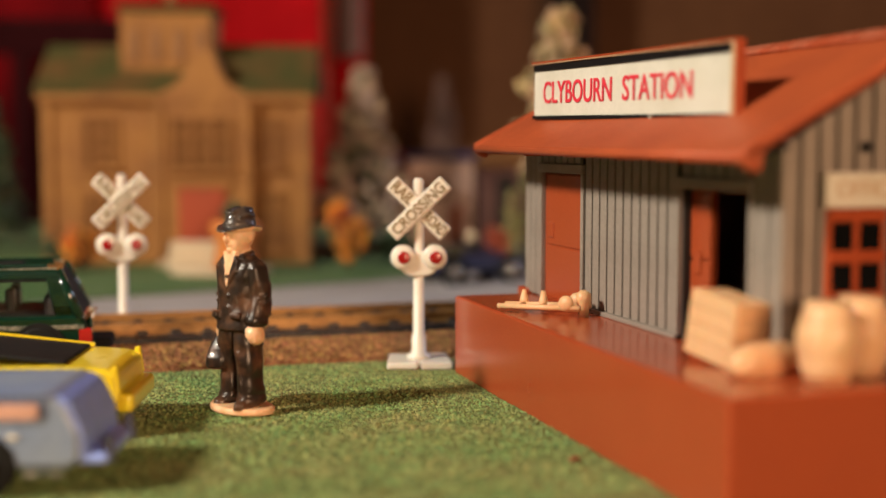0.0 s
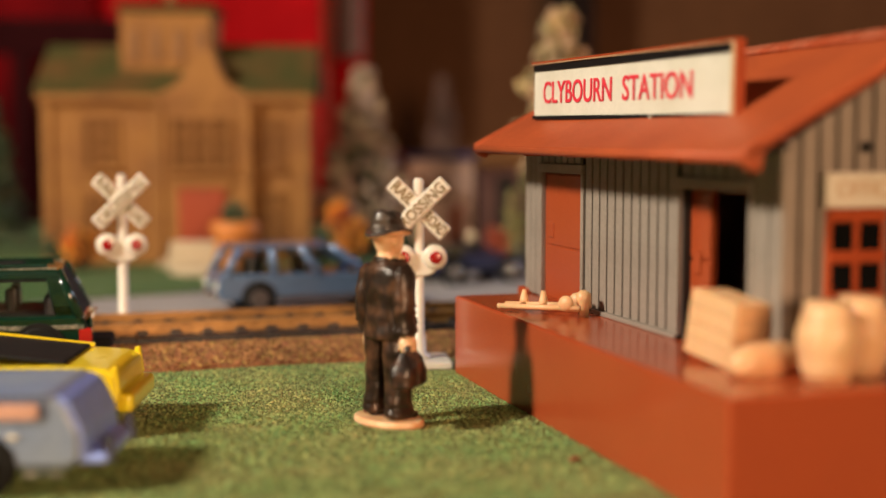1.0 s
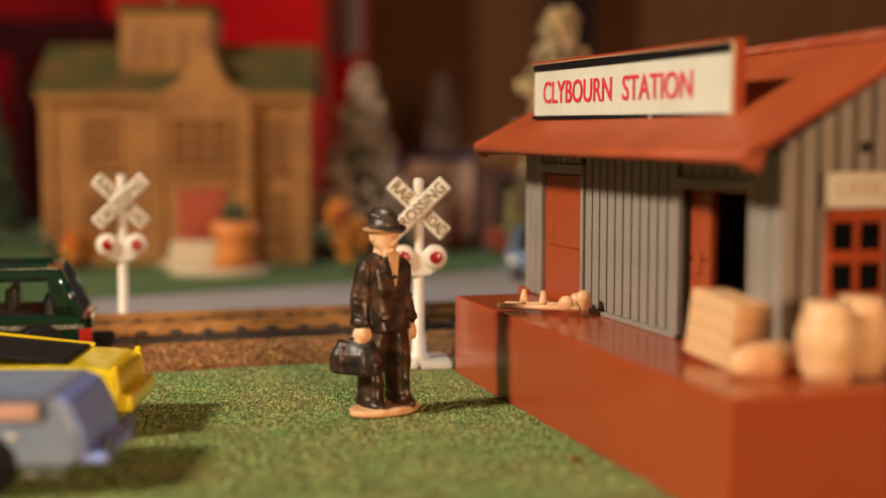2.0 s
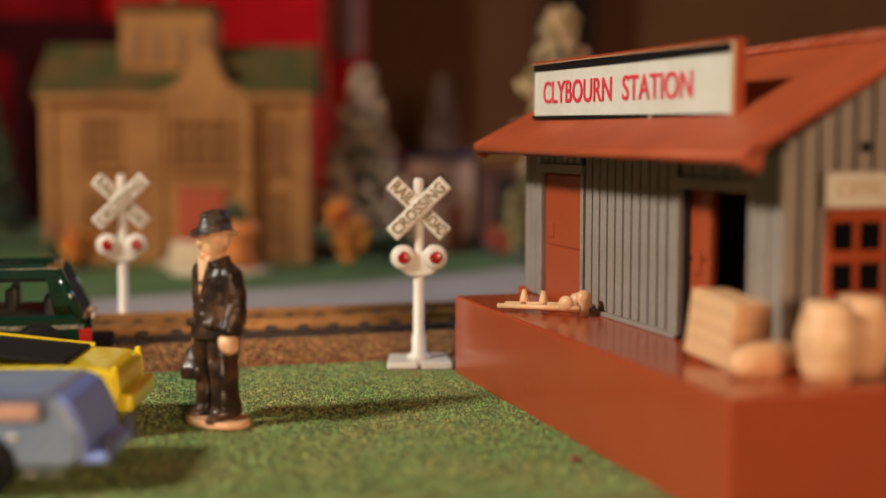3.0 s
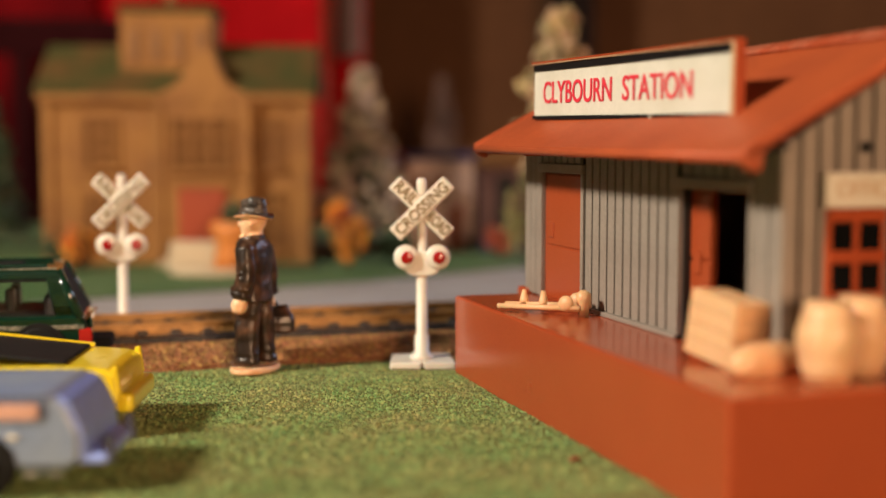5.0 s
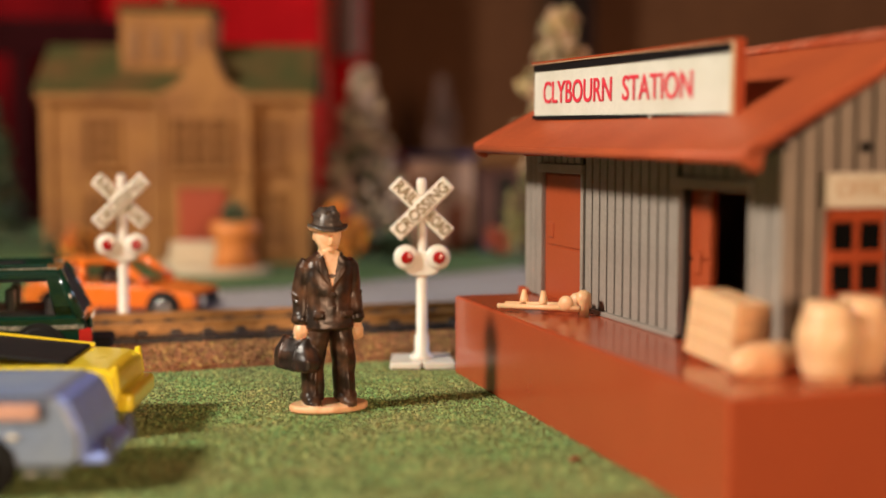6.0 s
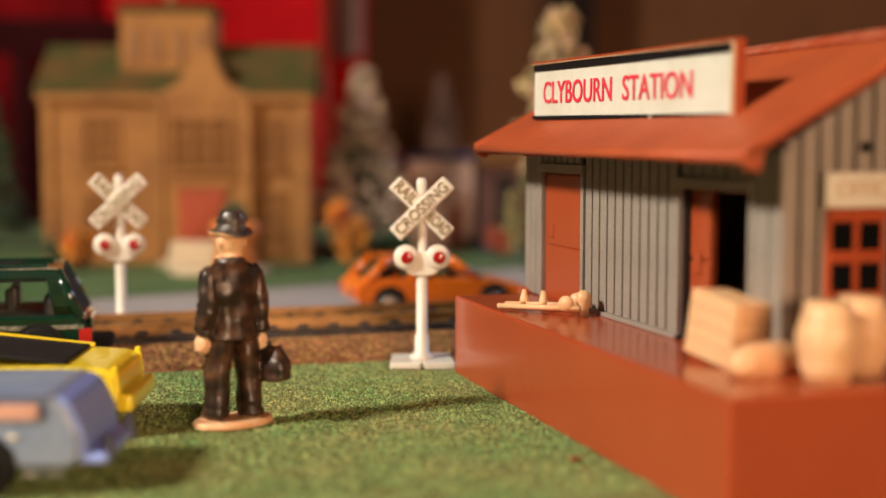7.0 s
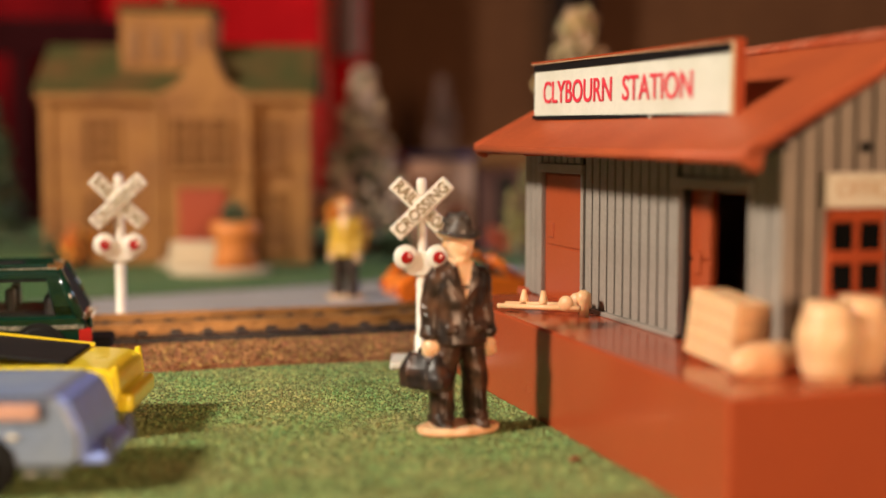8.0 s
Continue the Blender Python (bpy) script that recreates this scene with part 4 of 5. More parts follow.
def green_suv():
    # tail towards the open grass
    t, body = diecast("suv", "glossy dark green die-cast toy suv with worn silver trim", spot(0.3715, -0.1402, 0, 192),
                      GREEN_CAR, [(-0.0345, 0.0050), (0.034, 0.0050), (0.035, 0.0130), (0.031, 0.0150), (0.013, 0.0165), (-0.0335, 0.0165), (-0.0352, 0.0130)],
                      0.0310, 0.0160, (-0.0330, 0.013, -0.0268, 0.005, (0.62,)), 0.0302, (-0.0215, 0.0215), 0.0066, pillar=0.0026, pane=PALE_GLASS, seats_at=(0.44, 0.72))
    part("rear_seat", box(nb(), -0.0285, -0.0225, -0.0110, 0.0110, 0.0150, 0.0222, 0.0014, seg=2), SEAT, t, "dark brown rear seat")
    part("tailgate_window", slab(nb(), [(-0.0338, 0.0125, 0.0162), (-0.0338, -0.0125, 0.0162), (-0.0276, -0.0106, 0.0290), (-0.0276, 0.0106, 0.0290)], 0.0005), TYRE, t, "black tailgate window")
    part("cabin_lining", box(nb(), -0.0225, 0.0080, -0.0118, 0.0118, 0.0150, 0.0176, 0.0004), SEAT, t)
    part("roof_rail", box(nb(), -0.024, 0.002, -0.0115, -0.0105, 0.0300, 0.0312, 0.0003), GREEN_CAR, t)
    part("roof_rail", box(nb(), -0.024, 0.002, 0.0105, 0.0115, 0.0300, 0.0312, 0.0003), GREEN_CAR, t)
    for s in (-1, 1):
        part("belt_trim", box(nb(), -0.034, 0.030, s * 0.0155 - 0.0003, s * 0.0155 + 0.0003, 0.0125, 0.0138, 0.0001), WORN, body, "worn silver stripe")
        part("tail_light", box(nb(), -0.0362, -0.0325, s * 0.0140 - 0.0018, s * 0.0140 + 0.0018, 0.0080, 0.0126, 0.0004), TAIL, body, "red tail light")
        part("lamp_base", box(nb(), -0.0360, -0.0325, s * 0.0140 - 0.0018, s * 0.0140 + 0.0018, 0.0056, 0.0079, 0.0003), CHROME, body)
    for s in (-1, 1):
        part("roof_side", box(nb(), -0.0262, 0.006, s * 0.0131 - 0.0006, s * 0.0131 + 0.0006, 0.0268, 0.0296, 0.0004), GREEN_CAR, t)
        for x0, x1, z0, z1 in ((-0.0262, 0.004, 0.0160, 0.0168), (-0.0242, 0.003, 0.0262, 0.0270)):
            part("window_seal", box(nb(), x0, x1, s * 0.0142 - (0.0012 if z0 > 0.02 else 0.0004), s * 0.0142 - (0.0006 if z0 > 0.02 else -0.0004), z0, z1, 0.0002), TYRE, t)
        part("roof_trim", box(nb(), -0.0265, 0.006, s * 0.0126 - 0.0006, s * 0.0126 + 0.0006, 0.0297, 0.0301, 0.0001), WORN, t, "worn silver roof edge")
    part("sunroof", box(nb(), -0.016, -0.004, -0.007, 0.007, 0.0300, 0.0306, 0.0002), TYRE, t, "black sunroof panel")
    part("tow_bar", box(nb(), -0.0415, -0.034, -0.008, 0.008, 0.0055, 0.0085, 0.0006), TYRE, t)
    for s in (-1, 1):
        bm = prism(nb(), [(-0.0335, 0.0150), (-0.0262, 0.0150), (-0.0232, 0.0295), (-0.0272, 0.0295)], s * 0.0133 - 0.0007, s * 0.0133 + 0.0007, "y", 0.0004)
        part("quarter_panel", bm, GREEN_CAR, body)
    part("rear_door", slab(nb(), [(-0.0350, -0.0125, 0.0155), (-0.0350, -0.0125, 0.0070), (-0.0350, 0.0125, 0.0070), (-0.0350, 0.0125, 0.0155)], 0.0012, 0, 0.0004), GREEN_CAR, body)


def yellow_car():
    t, body = diecast("sports_car", "yellow die-cast toy sports car with black rear deck", spot(0.2920, -0.1065, 0, 183), YELLOW_CAR,
                      [(-0.0310, 0.0042), (0.034, 0.0040), (0.036, 0.0080), (0.028, 0.0125), (0.010, 0.0160), (-0.0200, 0.0166), (-0.0308, 0.0158), (-0.0334, 0.0146), (-0.0340, 0.0085)],
                      0.0300, 0.0165, (-0.012, 0.013, -0.004, 0.004, (0.5,)), 0.0212, (-0.021, 0.021), 0.0056, rim=TYRE, roof=False, seats=False)
    bm = slab(nb(), [(-0.0215, -0.0125, 0.0173), (0.012, -0.0110, 0.0212), (0.012, 0.0124, 0.0212), (-0.0215, 0.0134, 0.0173)], 0.0009, 0, 0.0003)
    part("louvre_deck", bm, TYRE, t, "black louvred rear deck")
    part("deck_side", slab(nb(), [(-0.0225, -0.0126, 0.0175), (-0.0225, -0.0134, 0.0175), (0.012, -0.0122, 0.0218), (0.012, -0.0112, 0.0218)], 0.0010), YELLOW_CAR, body)
    part("bumper", box(nb(), -0.0366, -0.0325, -0.0140, 0.0140, 0.0056, 0.0100, 0.0012, seg=3), YELLOW_CAR, body)
    for s in (-1, 1):
        part("tail_fin", prism(nb(), [(-0.0340, 0.0100), (-0.0322, 0.0100), (-0.0318, 0.0162), (-0.0332, 0.0166)], s * 0.0140 - 0.0008, s * 0.0140 + 0.0008, "y", 0.0003), YELLOW_CAR, body)


def blue_car():
    t, body = diecast("van", "pale blue worn die-cast toy van with a pink window patch", spot(0.2464, -0.1003, 0, 182), BLUE_CAR,
                      [(-0.0300, 0.0050), (0.033, 0.0050), (0.034, 0.0130), (0.026, 0.0182), (-0.0262, 0.0192), (-0.0292, 0.0172), (-0.0318, 0.0120), (-0.0322, 0.0070)],
                      0.0285, 0.0200, (-0.02, 0.02, -0.01, 0.01, ()), 0.0230, (-0.0138, 0.021), 0.0054, seats=False, roof=False, rim=TYRE)
    for s in (-1, 1):
        part("side_window", box(nb(), -0.0262, 0.012, s * 0.0142 - 0.0003, s * 0.0142 + 0.0003, 0.0146, 0.0180, 0.0003), SLATE, body, "slate-blue window strip")
        part("drip_rail", box(nb(), -0.0266, 0.020, s * 0.0138 - 0.0006, s * 0.0138 + 0.0006, 0.0181, 0.0190, 0.0003), SLATE, body)
        part("sill", box(nb(), -0.0290, -0.0212, s * 0.0142 - 0.0003, s * 0.0142 + 0.0003, 0.0034, 0.0048, 0.0003), WORN, body, "worn silver sill")
        part("door_seam", box(nb(), -0.0128, -0.0125, s * 0.0143 - 0.0002, s * 0.0143 + 0.0002, 0.0065, 0.0145), SLATE, body)
        part("handle", box(nb(), -0.0205, -0.0185, s * 0.0143 - 0.0004, s * 0.0143 + 0.0004, 0.0108, 0.0116, 0.0002), HEADLIGHT, body)
    part("window_patch", box(nb(), -0.0245, -0.0150, 0.0143, 0.0149, 0.0146, 0.0176, 0.0006), PINK, body, "faded pink patch")
    part("window_patch", box(nb(), -0.0125, -0.0060, 0.0143, 0.0149, 0.0146, 0.0178, 0.0006), HEADLIGHT, body, "faded pale patch")
    # tail parts take the bluer copy that carries the cool side light
    part("rear_door", prism(nb(), [(-0.0272, 0.0190), (-0.0300, 0.0174), (-0.0326, 0.0120), (-0.0330, 0.0066), (-0.0316, 0.0066), (-0.0312, 0.0118), (-0.0286, 0.0168)], -0.0136, 0.0136, "y", 0.0004), COOL_LIT_BLUE, body, "blue rear door with cool side light put into its colour")
    part("bumper", box(nb(), -0.0368, -0.0310, -0.0134, 0.0134, 0.0056, 0.0078, 0.0008, seg=2), COOL_LIT_BLUE, body)
    for s in (-1, 1):
        part("overrider", prism(nb(), [(-0.0376, 0.0052), (-0.0356, 0.0052), (-0.0352, 0.0098), (-0.0366, 0.0112)], s * 0.0096 - 0.0012, s * 0.0096 + 0.0012, "y", 0.0005), SLATE, body)


def wagon():
    t, body = diecast("station_wagon", "steel blue die-cast toy station wagon driving along the road", None, WAGON_BLUE,
                      [(-0.0380, 0.0055), (0.038, 0.0050), (0.0400, 0.0075), (0.0385, 0.0115), (0.018, 0.0150), (-0.0375, 0.0160), (-0.0398, 0.0130), (-0.0400, 0.0085)],
                      0.0300, 0.0155, (-0.0365, 0.0200, -0.0310, 0.0060, (0.34, 0.66)), 0.0265, (-0.024, 0.0245), 0.0060, pillar=0.0028, rim=SEAT, pane=PALE_GLASS)
    part("bumper", box(nb(), -0.0412, -0.0392, -0.0130, 0.0130, 0.0062, 0.0084, 0.0006), CHROME, body)
    part("bumper", box(nb(), 0.0392, 0.0410, -0.0130, 0.0130, 0.0055, 0.0078, 0.0006), CHROME, body)
    for s in (-1, 1):
        part("tail_light", box(nb(), -0.0404, -0.0390, s * 0.0115 - 0.002, s * 0.0115 + 0.002, 0.0095, 0.0128, 0.0004), HEADLIGHT, body)
        part("headlight", box(nb(), 0.0380, 0.0396, s * 0.0110 - 0.0022, s * 0.0110 + 0.0022, 0.0082, 0.0108, 0.0004), HEADLIGHT, body)
        part("sill", box(nb(), -0.016, 0.016, s * 0.0149 - 0.0004, s * 0.0149 + 0.0004, 0.0050, 0.0068, 0.0002), SEAT, body)
    return t


def orange_car():
    t, body = diecast("hatchback", "bright orange die-cast toy hatchback on the road", None, ORANGE_CAR,
                      [(-0.0318, 0.0052), (0.033, 0.0048), (0.0345, 0.0080), (0.0325, 0.0112), (0.014, 0.0138), (-0.0300, 0.0150), (-0.0335, 0.0120), (-0.0338, 0.0080)],
                      0.0290, 0.0145, (-0.0290, 0.0150, -0.0205, 0.0035, (0.42,)), 0.0228, (-0.0205, 0.0215), 0.0055, pillar=0.0030, pane=PALE_GLASS)
    part("grille", box(nb(), 0.0335, 0.0350, -0.0125, 0.0125, 0.0064, 0.0100, 0.0004), TYRE, body)
    part("bumper", box(nb(), 0.0335, 0.0358, -0.0130, 0.0130, 0.0046, 0.0064, 0.0005), SEAT, body)
    for s in (-1, 1):
        part("headlight", disc(nb(), (0.0346, s * 0.0098, 0.0080), 0.0019, 0.0016, "x", 16), HEADLIGHT, body)
        part("tail_light", box(nb(), -0.0343, -0.0330, s * 0.0105 - 0.0022, s * 0.0105 + 0.0022, 0.0088, 0.0112, 0.0003), TAIL, body)
    return t


def navy_tractor():
    t, body = diecast("jeep", "dark blue and olive die-cast toy jeep ahead on the road", None, NAVY_CAR,
                      [(-0.022, 0.006), (0.024, 0.006), (0.025, 0.012), (0.006, 0.0135), (-0.021, 0.0135)],
                      0.0240, 0.0135, (-0.018, 0.004, -0.016, 0.002, ()), 0.0220, (-0.0145, 0.0165), 0.0062, roof=False)
    part("cargo", box(nb(), -0.021, -0.008, -0.0095, 0.0095, 0.0125, 0.0175, 0.0015, seg=2), OLIVE, t, "olive canvas load")
    bm = nb()
    ball(bm, (0.001, 0, 0.0215), 0.0031, 0.0031, 0.0031)
    part("round_lamp", bm, PALE, t, "round cream lamp")
    part("lamp_stand", tube(nb(), [(0.001, 0, 0.0125), (0.001, 0, 0.019)], [0.0009, 0.0009], 8), TYRE, t)
    return t


# ---------------- village behind the road ----------------
def hall():
    t = thing("town_hall", "ochre plastic model town hall with moss-green roof and tower", "toy building", spot(0.690, -0.1440, 0.0006, 3))
    hw, H = 0.0690, 0.0925
    wall = part("wall", box(nb(), -hw, hw, 0, 0.085, 0, H, 0.0006), STONE, t)
    bm = prism(nb(), [(-0.002 - 0.004, H), (0.089, H), (0.052, 0.121), (0.034, 0.121)], -hw - 0.007, hw + 0.006, "x", 0.0008)
    roof = part("roof", bm, MOSS, t)
    # bay with its stepped gable
    bm = prism(nb(), [(-0.010, 0), (0.040, 0), (0.040, 0.091), (0.0365, 0.0935), (0.032, 0.0955), (0.028, 0.0985), (0.0250, 0.1025), (0.0225, 0.108), (0.0205, 0.115), (0.0095, 0.115), (0.0075, 0.108), (0.005, 0.1025), (0.002, 0.0985), (-0.002, 0.0955), (-0.0065, 0.0935), (-0.010, 0.091)], -0.007, 0.02, "y", 0.0006)
    bay = part("bay", bm, STONE, t)
    bm = box(nb(), -0.032, 0.018, 0.012, 0.052, 0.09, 0.138, 0.0008)
    tower = part("tower", bm, STONE, t)
    part("tower_cap", box(nb(), -0.034, 0.020, 0.010, 0.054, 0.137, 0.141, 0.0008), MOSS, tower)
    part("finial", loft(nb(), [((-0.007, 0.03, 0.141), 0.003, 0.003), ((-0.007, 0.03, 0.148), 0.0022, 0.0022), ((-0.007, 0.03, 0.152), 0.0006, 0.0006)], n=12), STONE, tower)
    for x in (-0.024, -0.012, 0.000, 0.012):
        bm = box(nb(), x - 0.003, x + 0.003, 0.0105, 0.0125, 0.110, 0.128, 0.0006)
        part("louvre", bm, LOUVRE, tower)
    for x in (-hw, hw):
        part("quoin", box(nb(), x - 0.003, x + 0.003, -0.0025, 0.004, 0, H, 0.0006), STONE, wall)
    part("cornice", box(nb(), -hw - 0.005, hw + 0.005, -0.005, 0.0, H - 0.005, H, 0.0008), STONE, wall)
    for x0, x1, z0, z1, y in ((-0.050, -0.032, 0.053, 0.080, -0.001), (-0.050, -0.032, 0.012, 0.038, -0.001), (0.0445, 0.0565, 0.053, 0.080, -0.001), (0.0445, 0.0565, 0.008, 0.040, -0.001),
                              (-0.002, 0.030, 0.052, 0.079, -0.008)):
        w = part("window", box(nb(), x0, x1, y, y + 0.002, z0, z1, 0.0003), STONE_DARK, wall)
        bm = nb()
        for k in range(4):
            x = x0 + (x1 - x0) * k / 3
            box(bm, x - 0.0008, x + 0.0008, y - 0.0012, y + 0.0004, z0, z1)
        for k in range(4):
            z = z0 + (z1 - z0) * k / 3
            box(bm, x0, x1, y - 0.0010, y + 0.0003, z - 0.0006, z + 0.0006)
        part("frame", bm, STONE, w)
        part("sill", box(nb(), x0 - 0.002, x1 + 0.002, y - 0.003, y + 0.001, z0 - 0.002, z0, 0.0004), STONE, w)
    # stone courses standing a little proud of one another
    for k in range(22):
        z = 0.004 + 0.0040 * k
        for x0, x1 in ((-hw + 0.0032, -0.0515), (-0.0305, -0.0102), (0.0402, 0.0430), (0.0580, hw - 0.0032)):
            part("course", box(nb(), x0, x1, -0.0006, 0.0004, z, z + 0.0032), STONE, wall)
        if z > 0.081 or 0.0455 < z < 0.0485:
            part("course", box(nb(), -0.0098, 0.0398, -0.0076, -0.0066, z, z + 0.0032), STONE, bay)
    for x in (-0.0085, 0.0385):
        part("pilaster", box(nb(), x - 0.0022, x + 0.0022, -0.0090, -0.0068, 0, 0.0905, 0.0005), STONE, bay)
    for k in range(10):
        part("course", box(nb(), -0.0312, 0.0172, 0.0114, 0.0124, 0.0935 + 0.0042 * k, 0.0967 + 0.0042 * k), STONE, tower)
    door = part("door", box(nb(), 0.0015, 0.0265, -0.0090, -0.0065, 0.006, 0.0415, 0.0005), DOOR_RED, bay, "brick-red double door")
    part("lintel", box(nb(), -0.002, 0.030, -0.010, -0.0065, 0.0415, 0.045, 0.0006), STONE, bay)
    bm = nb()
    for k in range(3):
        box(bm, -0.008 + 0.002 * k, 0.036 - 0.002 * k, -0.020 + 0.004 * k, -0.0065, 0.002 * k, 0.002 * (k + 1), 0.0003)
    part("steps", bm, PALE, bay)


def clump_crown(bm, rnd, centre, radii, count, size):
    for _ in range(count):
        a, b = rnd.uniform(0, 6.28), rnd.uniform(-1, 1)
        q = rnd.uniform(0.55, 1.05)
        c = Vector((centre[0] + radii[0] * q * math.sqrt(1 - b * b) * math.cos(a), centre[1] + radii[1] * q * math.sqrt(1 - b * b) * math.sin(a), centre[2] + radii[2] * q * b))
        r = size * rnd.uniform(0.6, 1.4)
        m = Matrix.Translation(c) @ Euler((rnd.uniform(0, 6), rnd.uniform(0, 6), rnd.uniform(0, 6))).to_matrix().to_4x4() @ Matrix.Diagonal((r, r * 0.7, r * 0.5, 1))
        bmesh.ops.create_icosphere(bm, subdivisions=1, radius=1.0, matrix=m)


def conifer(label, at, height, radius, m, seed, base=0.12, inner=None):
    rnd = random.Random(seed)
    t = thing("fir_tree", label, "tree", at)
    part("trunk", loft(nb(), [((0, 0, 0), radius * 0.16, radius * 0.16), ((0, 0, height * 0.9), radius * 0.04, radius * 0.04)], n=10), BARK, t)
    vs, fs = [], []
    for k in range(520):
        f = rnd.random() ** 1.2
        z = height * (base + (1 - base) * f)
        rr = radius * (1 - f) ** 0.85 * rnd.uniform(0.35, 1.1) + 0.0015
        a = rnd.uniform(0, 6.28)
        c = Vector((rr * math.cos(a), rr * math.sin(a), z - 0.15 * rr))
        s = radius * rnd.uniform(0.12, 0.26)
        n0 = len(vs)
        for q in range(6):
            d = Vector((rnd.uniform(-1, 1), rnd.uniform(-1, 1), rnd.uniform(-0.8, 0.8))) * s
            vs.append(tuple(c + d))
        fs += [(n0, n0 + 1, n0 + 2), (n0 + 1, n0 + 2, n0 + 3), (n0 + 2, n0 + 3, n0 + 4), (n0 + 3, n0 + 4, n0 + 5), (n0, n0 + 3, n0 + 5)]
    me = bpy.data.meshes.new("crown")
    me.from_pydata(vs, [], fs)
    me.materials.append(m)
    crown = part("crown", me, None, t)
    if inner:
        bm = nb()
        for f, q in ((0.22, 0.62), (0.36, 0.54), (0.50, 0.42), (0.62, 0.30)):
            clump_crown(bm, rnd, (0, 0, height * f), (radius * q, radius * q, height * 0.09), 60, radius * 0.16)
        part("inner_needles", bm, inner, crown, "dark green inner needles")
    return t


def shrub(name, label, at, size, height, m, seed):
    rnd = random.Random(seed)
    t = thing(name, label, "shrub", at)
    bm = nb()
    for _ in range(5):
        a = rnd.uniform(0, 6.28)
        tube(bm, [(0, 0, 0), (size * 0.25 * math.cos(a), size * 0.25 * math.sin(a), height * 0.4), (size * 0.5 * math.cos(a), size * 0.5 * math.sin(a), height * 0.8)], [0.0012, 0.0009, 0.0004], 6)
    part("trunk", bm, BARK, t)
    bm = nb()
    for _ in range(5):
        a, q = rnd.uniform(0, 6.28), rnd.uniform(0.2, 0.75)
        clump_crown(bm, rnd, (size * q * math.cos(a), size * q * math.sin(a), height * rnd.uniform(0.3, 0.8)), (size * 0.42, size * 0.42, height * 0.22), 26, size * 0.19)
    part("crown", bm, m, t)
    return t


def lumpy_tree(label, at):
    rnd = random.Random(21)
    t = thing("model_tree", label, "tree", at)
    part("trunk", loft(nb(), [((0, 0, 0), 0.0035, 0.0035), ((0, 0, 0.05), 0.0028, 0.0028), ((0, 0, 0.12), 0.001, 0.001)], n=10), BARK, t)
    bm = nb()
    for c, q, n in (((0.0, 0, 0.121), (0.0085, 0.0085, 0.010), 50), ((0.001, 0, 0.108), (0.012, 0.011, 0.010), 60), ((-0.003, 0, 0.092), (0.014, 0.013, 0.011), 70), ((-0.004, 0, 0.074), (0.016, 0.014, 0.012), 70), ((0, 0, 0.055), (0.017, 0.015, 0.014), 70)):
        clump_crown(bm, rnd, c, q, n, 0.0036)
    part("crown", bm, OCHRE_LEAF, t)
    return t


def fountain():
    t = thing("planter", "orange clay planter with grey-green plant on a round pale base", "planter", spot(0.640, -0.1050, 0.0006))
    part("base", loft(nb(), [((-0.008, 0, 0), 0.026, 0.018), ((-0.008, 0, 0.002), 0.026, 0.018), ((-0.008, 0, 0.003), 0.024, 0.016)], n=32), PALE, t)
    part("pot", loft(nb(), [((0, 0, 0.002), 0.012, 0.010), ((0, 0, 0.010), 0.010, 0.009), ((0, 0, 0.017), 0.0095, 0.0085), ((0, 0, 0.020), 0.0125, 0.010), ((0, 0, 0.026), 0.0125, 0.010)], n=24), CLAY, t)
    bm = nb()
    clump_crown(bm, random.Random(5), (0, 0, 0.030), (0.006, 0.006, 0.006), 40, 0.0022)
    part("plant", bm, NEEDLE, t)
    solid("stone_trough", box(nb(), -0.0125, 0.0125, -0.006, 0.006, 0, 0.0150, 0.001), [PALE], "pale stone trough beside the planter", "trough", spot(0.655, -0.1280, 0.0006))


def far_houses():
    t = thing("cottage", "dusty pink model cottage with flat blue-grey roof", "toy building", spot(0.780, 0.0, 0.0006, 8))
    wall = part("wall", box(nb(), -0.021, 0.019, 0, 0.05, 0, 0.056, 0.0008), COTTAGE, t)
    part("roof", prism(nb(), [(-0.004, 0.056), (0.054, 0.056), (0.050, 0.060), (0.0, 0.060)], -0.024, 0.022, "x", 0.0006), NAVY_CAR, t)
    part("door", box(nb(), 0.004, 0.012, -0.0012, 0.0004, 0, 0.028, 0.0004), DOOR_RED, wall)
    for x in (-0.014, -0.002):
        part("window", box(nb(), x - 0.004, x + 0.004, -0.0012, 0.0004, 0.032, 0.045, 0.0004), STONE_DARK, wall)
    t = thing("shed", "dark red model shed with a dark doorway", "toy building", spot(0.775, 0.0405, 0.0006, 8))
    wall = part("wall", box(nb(), -0.018, 0.022, 0, 0.05, 0, 0.052, 0.0008), SHED, t)
    part("roof", prism(nb(), [(-0.004, 0.052), (0.054, 0.052), (0.025, 0.064)], -0.021, 0.025, "x", 0.0006), STONE_DARK, t)
    part("door", box(nb(), -0.008, 0.004, -0.0012, 0.0004, 0.012, 0.046, 0.0004), BLACK, wall)
    part("porch", box(nb(), -0.018, 0.022, -0.012, -0.0002, 0, 0.006, 0.0006), NAVY_CAR, wall)


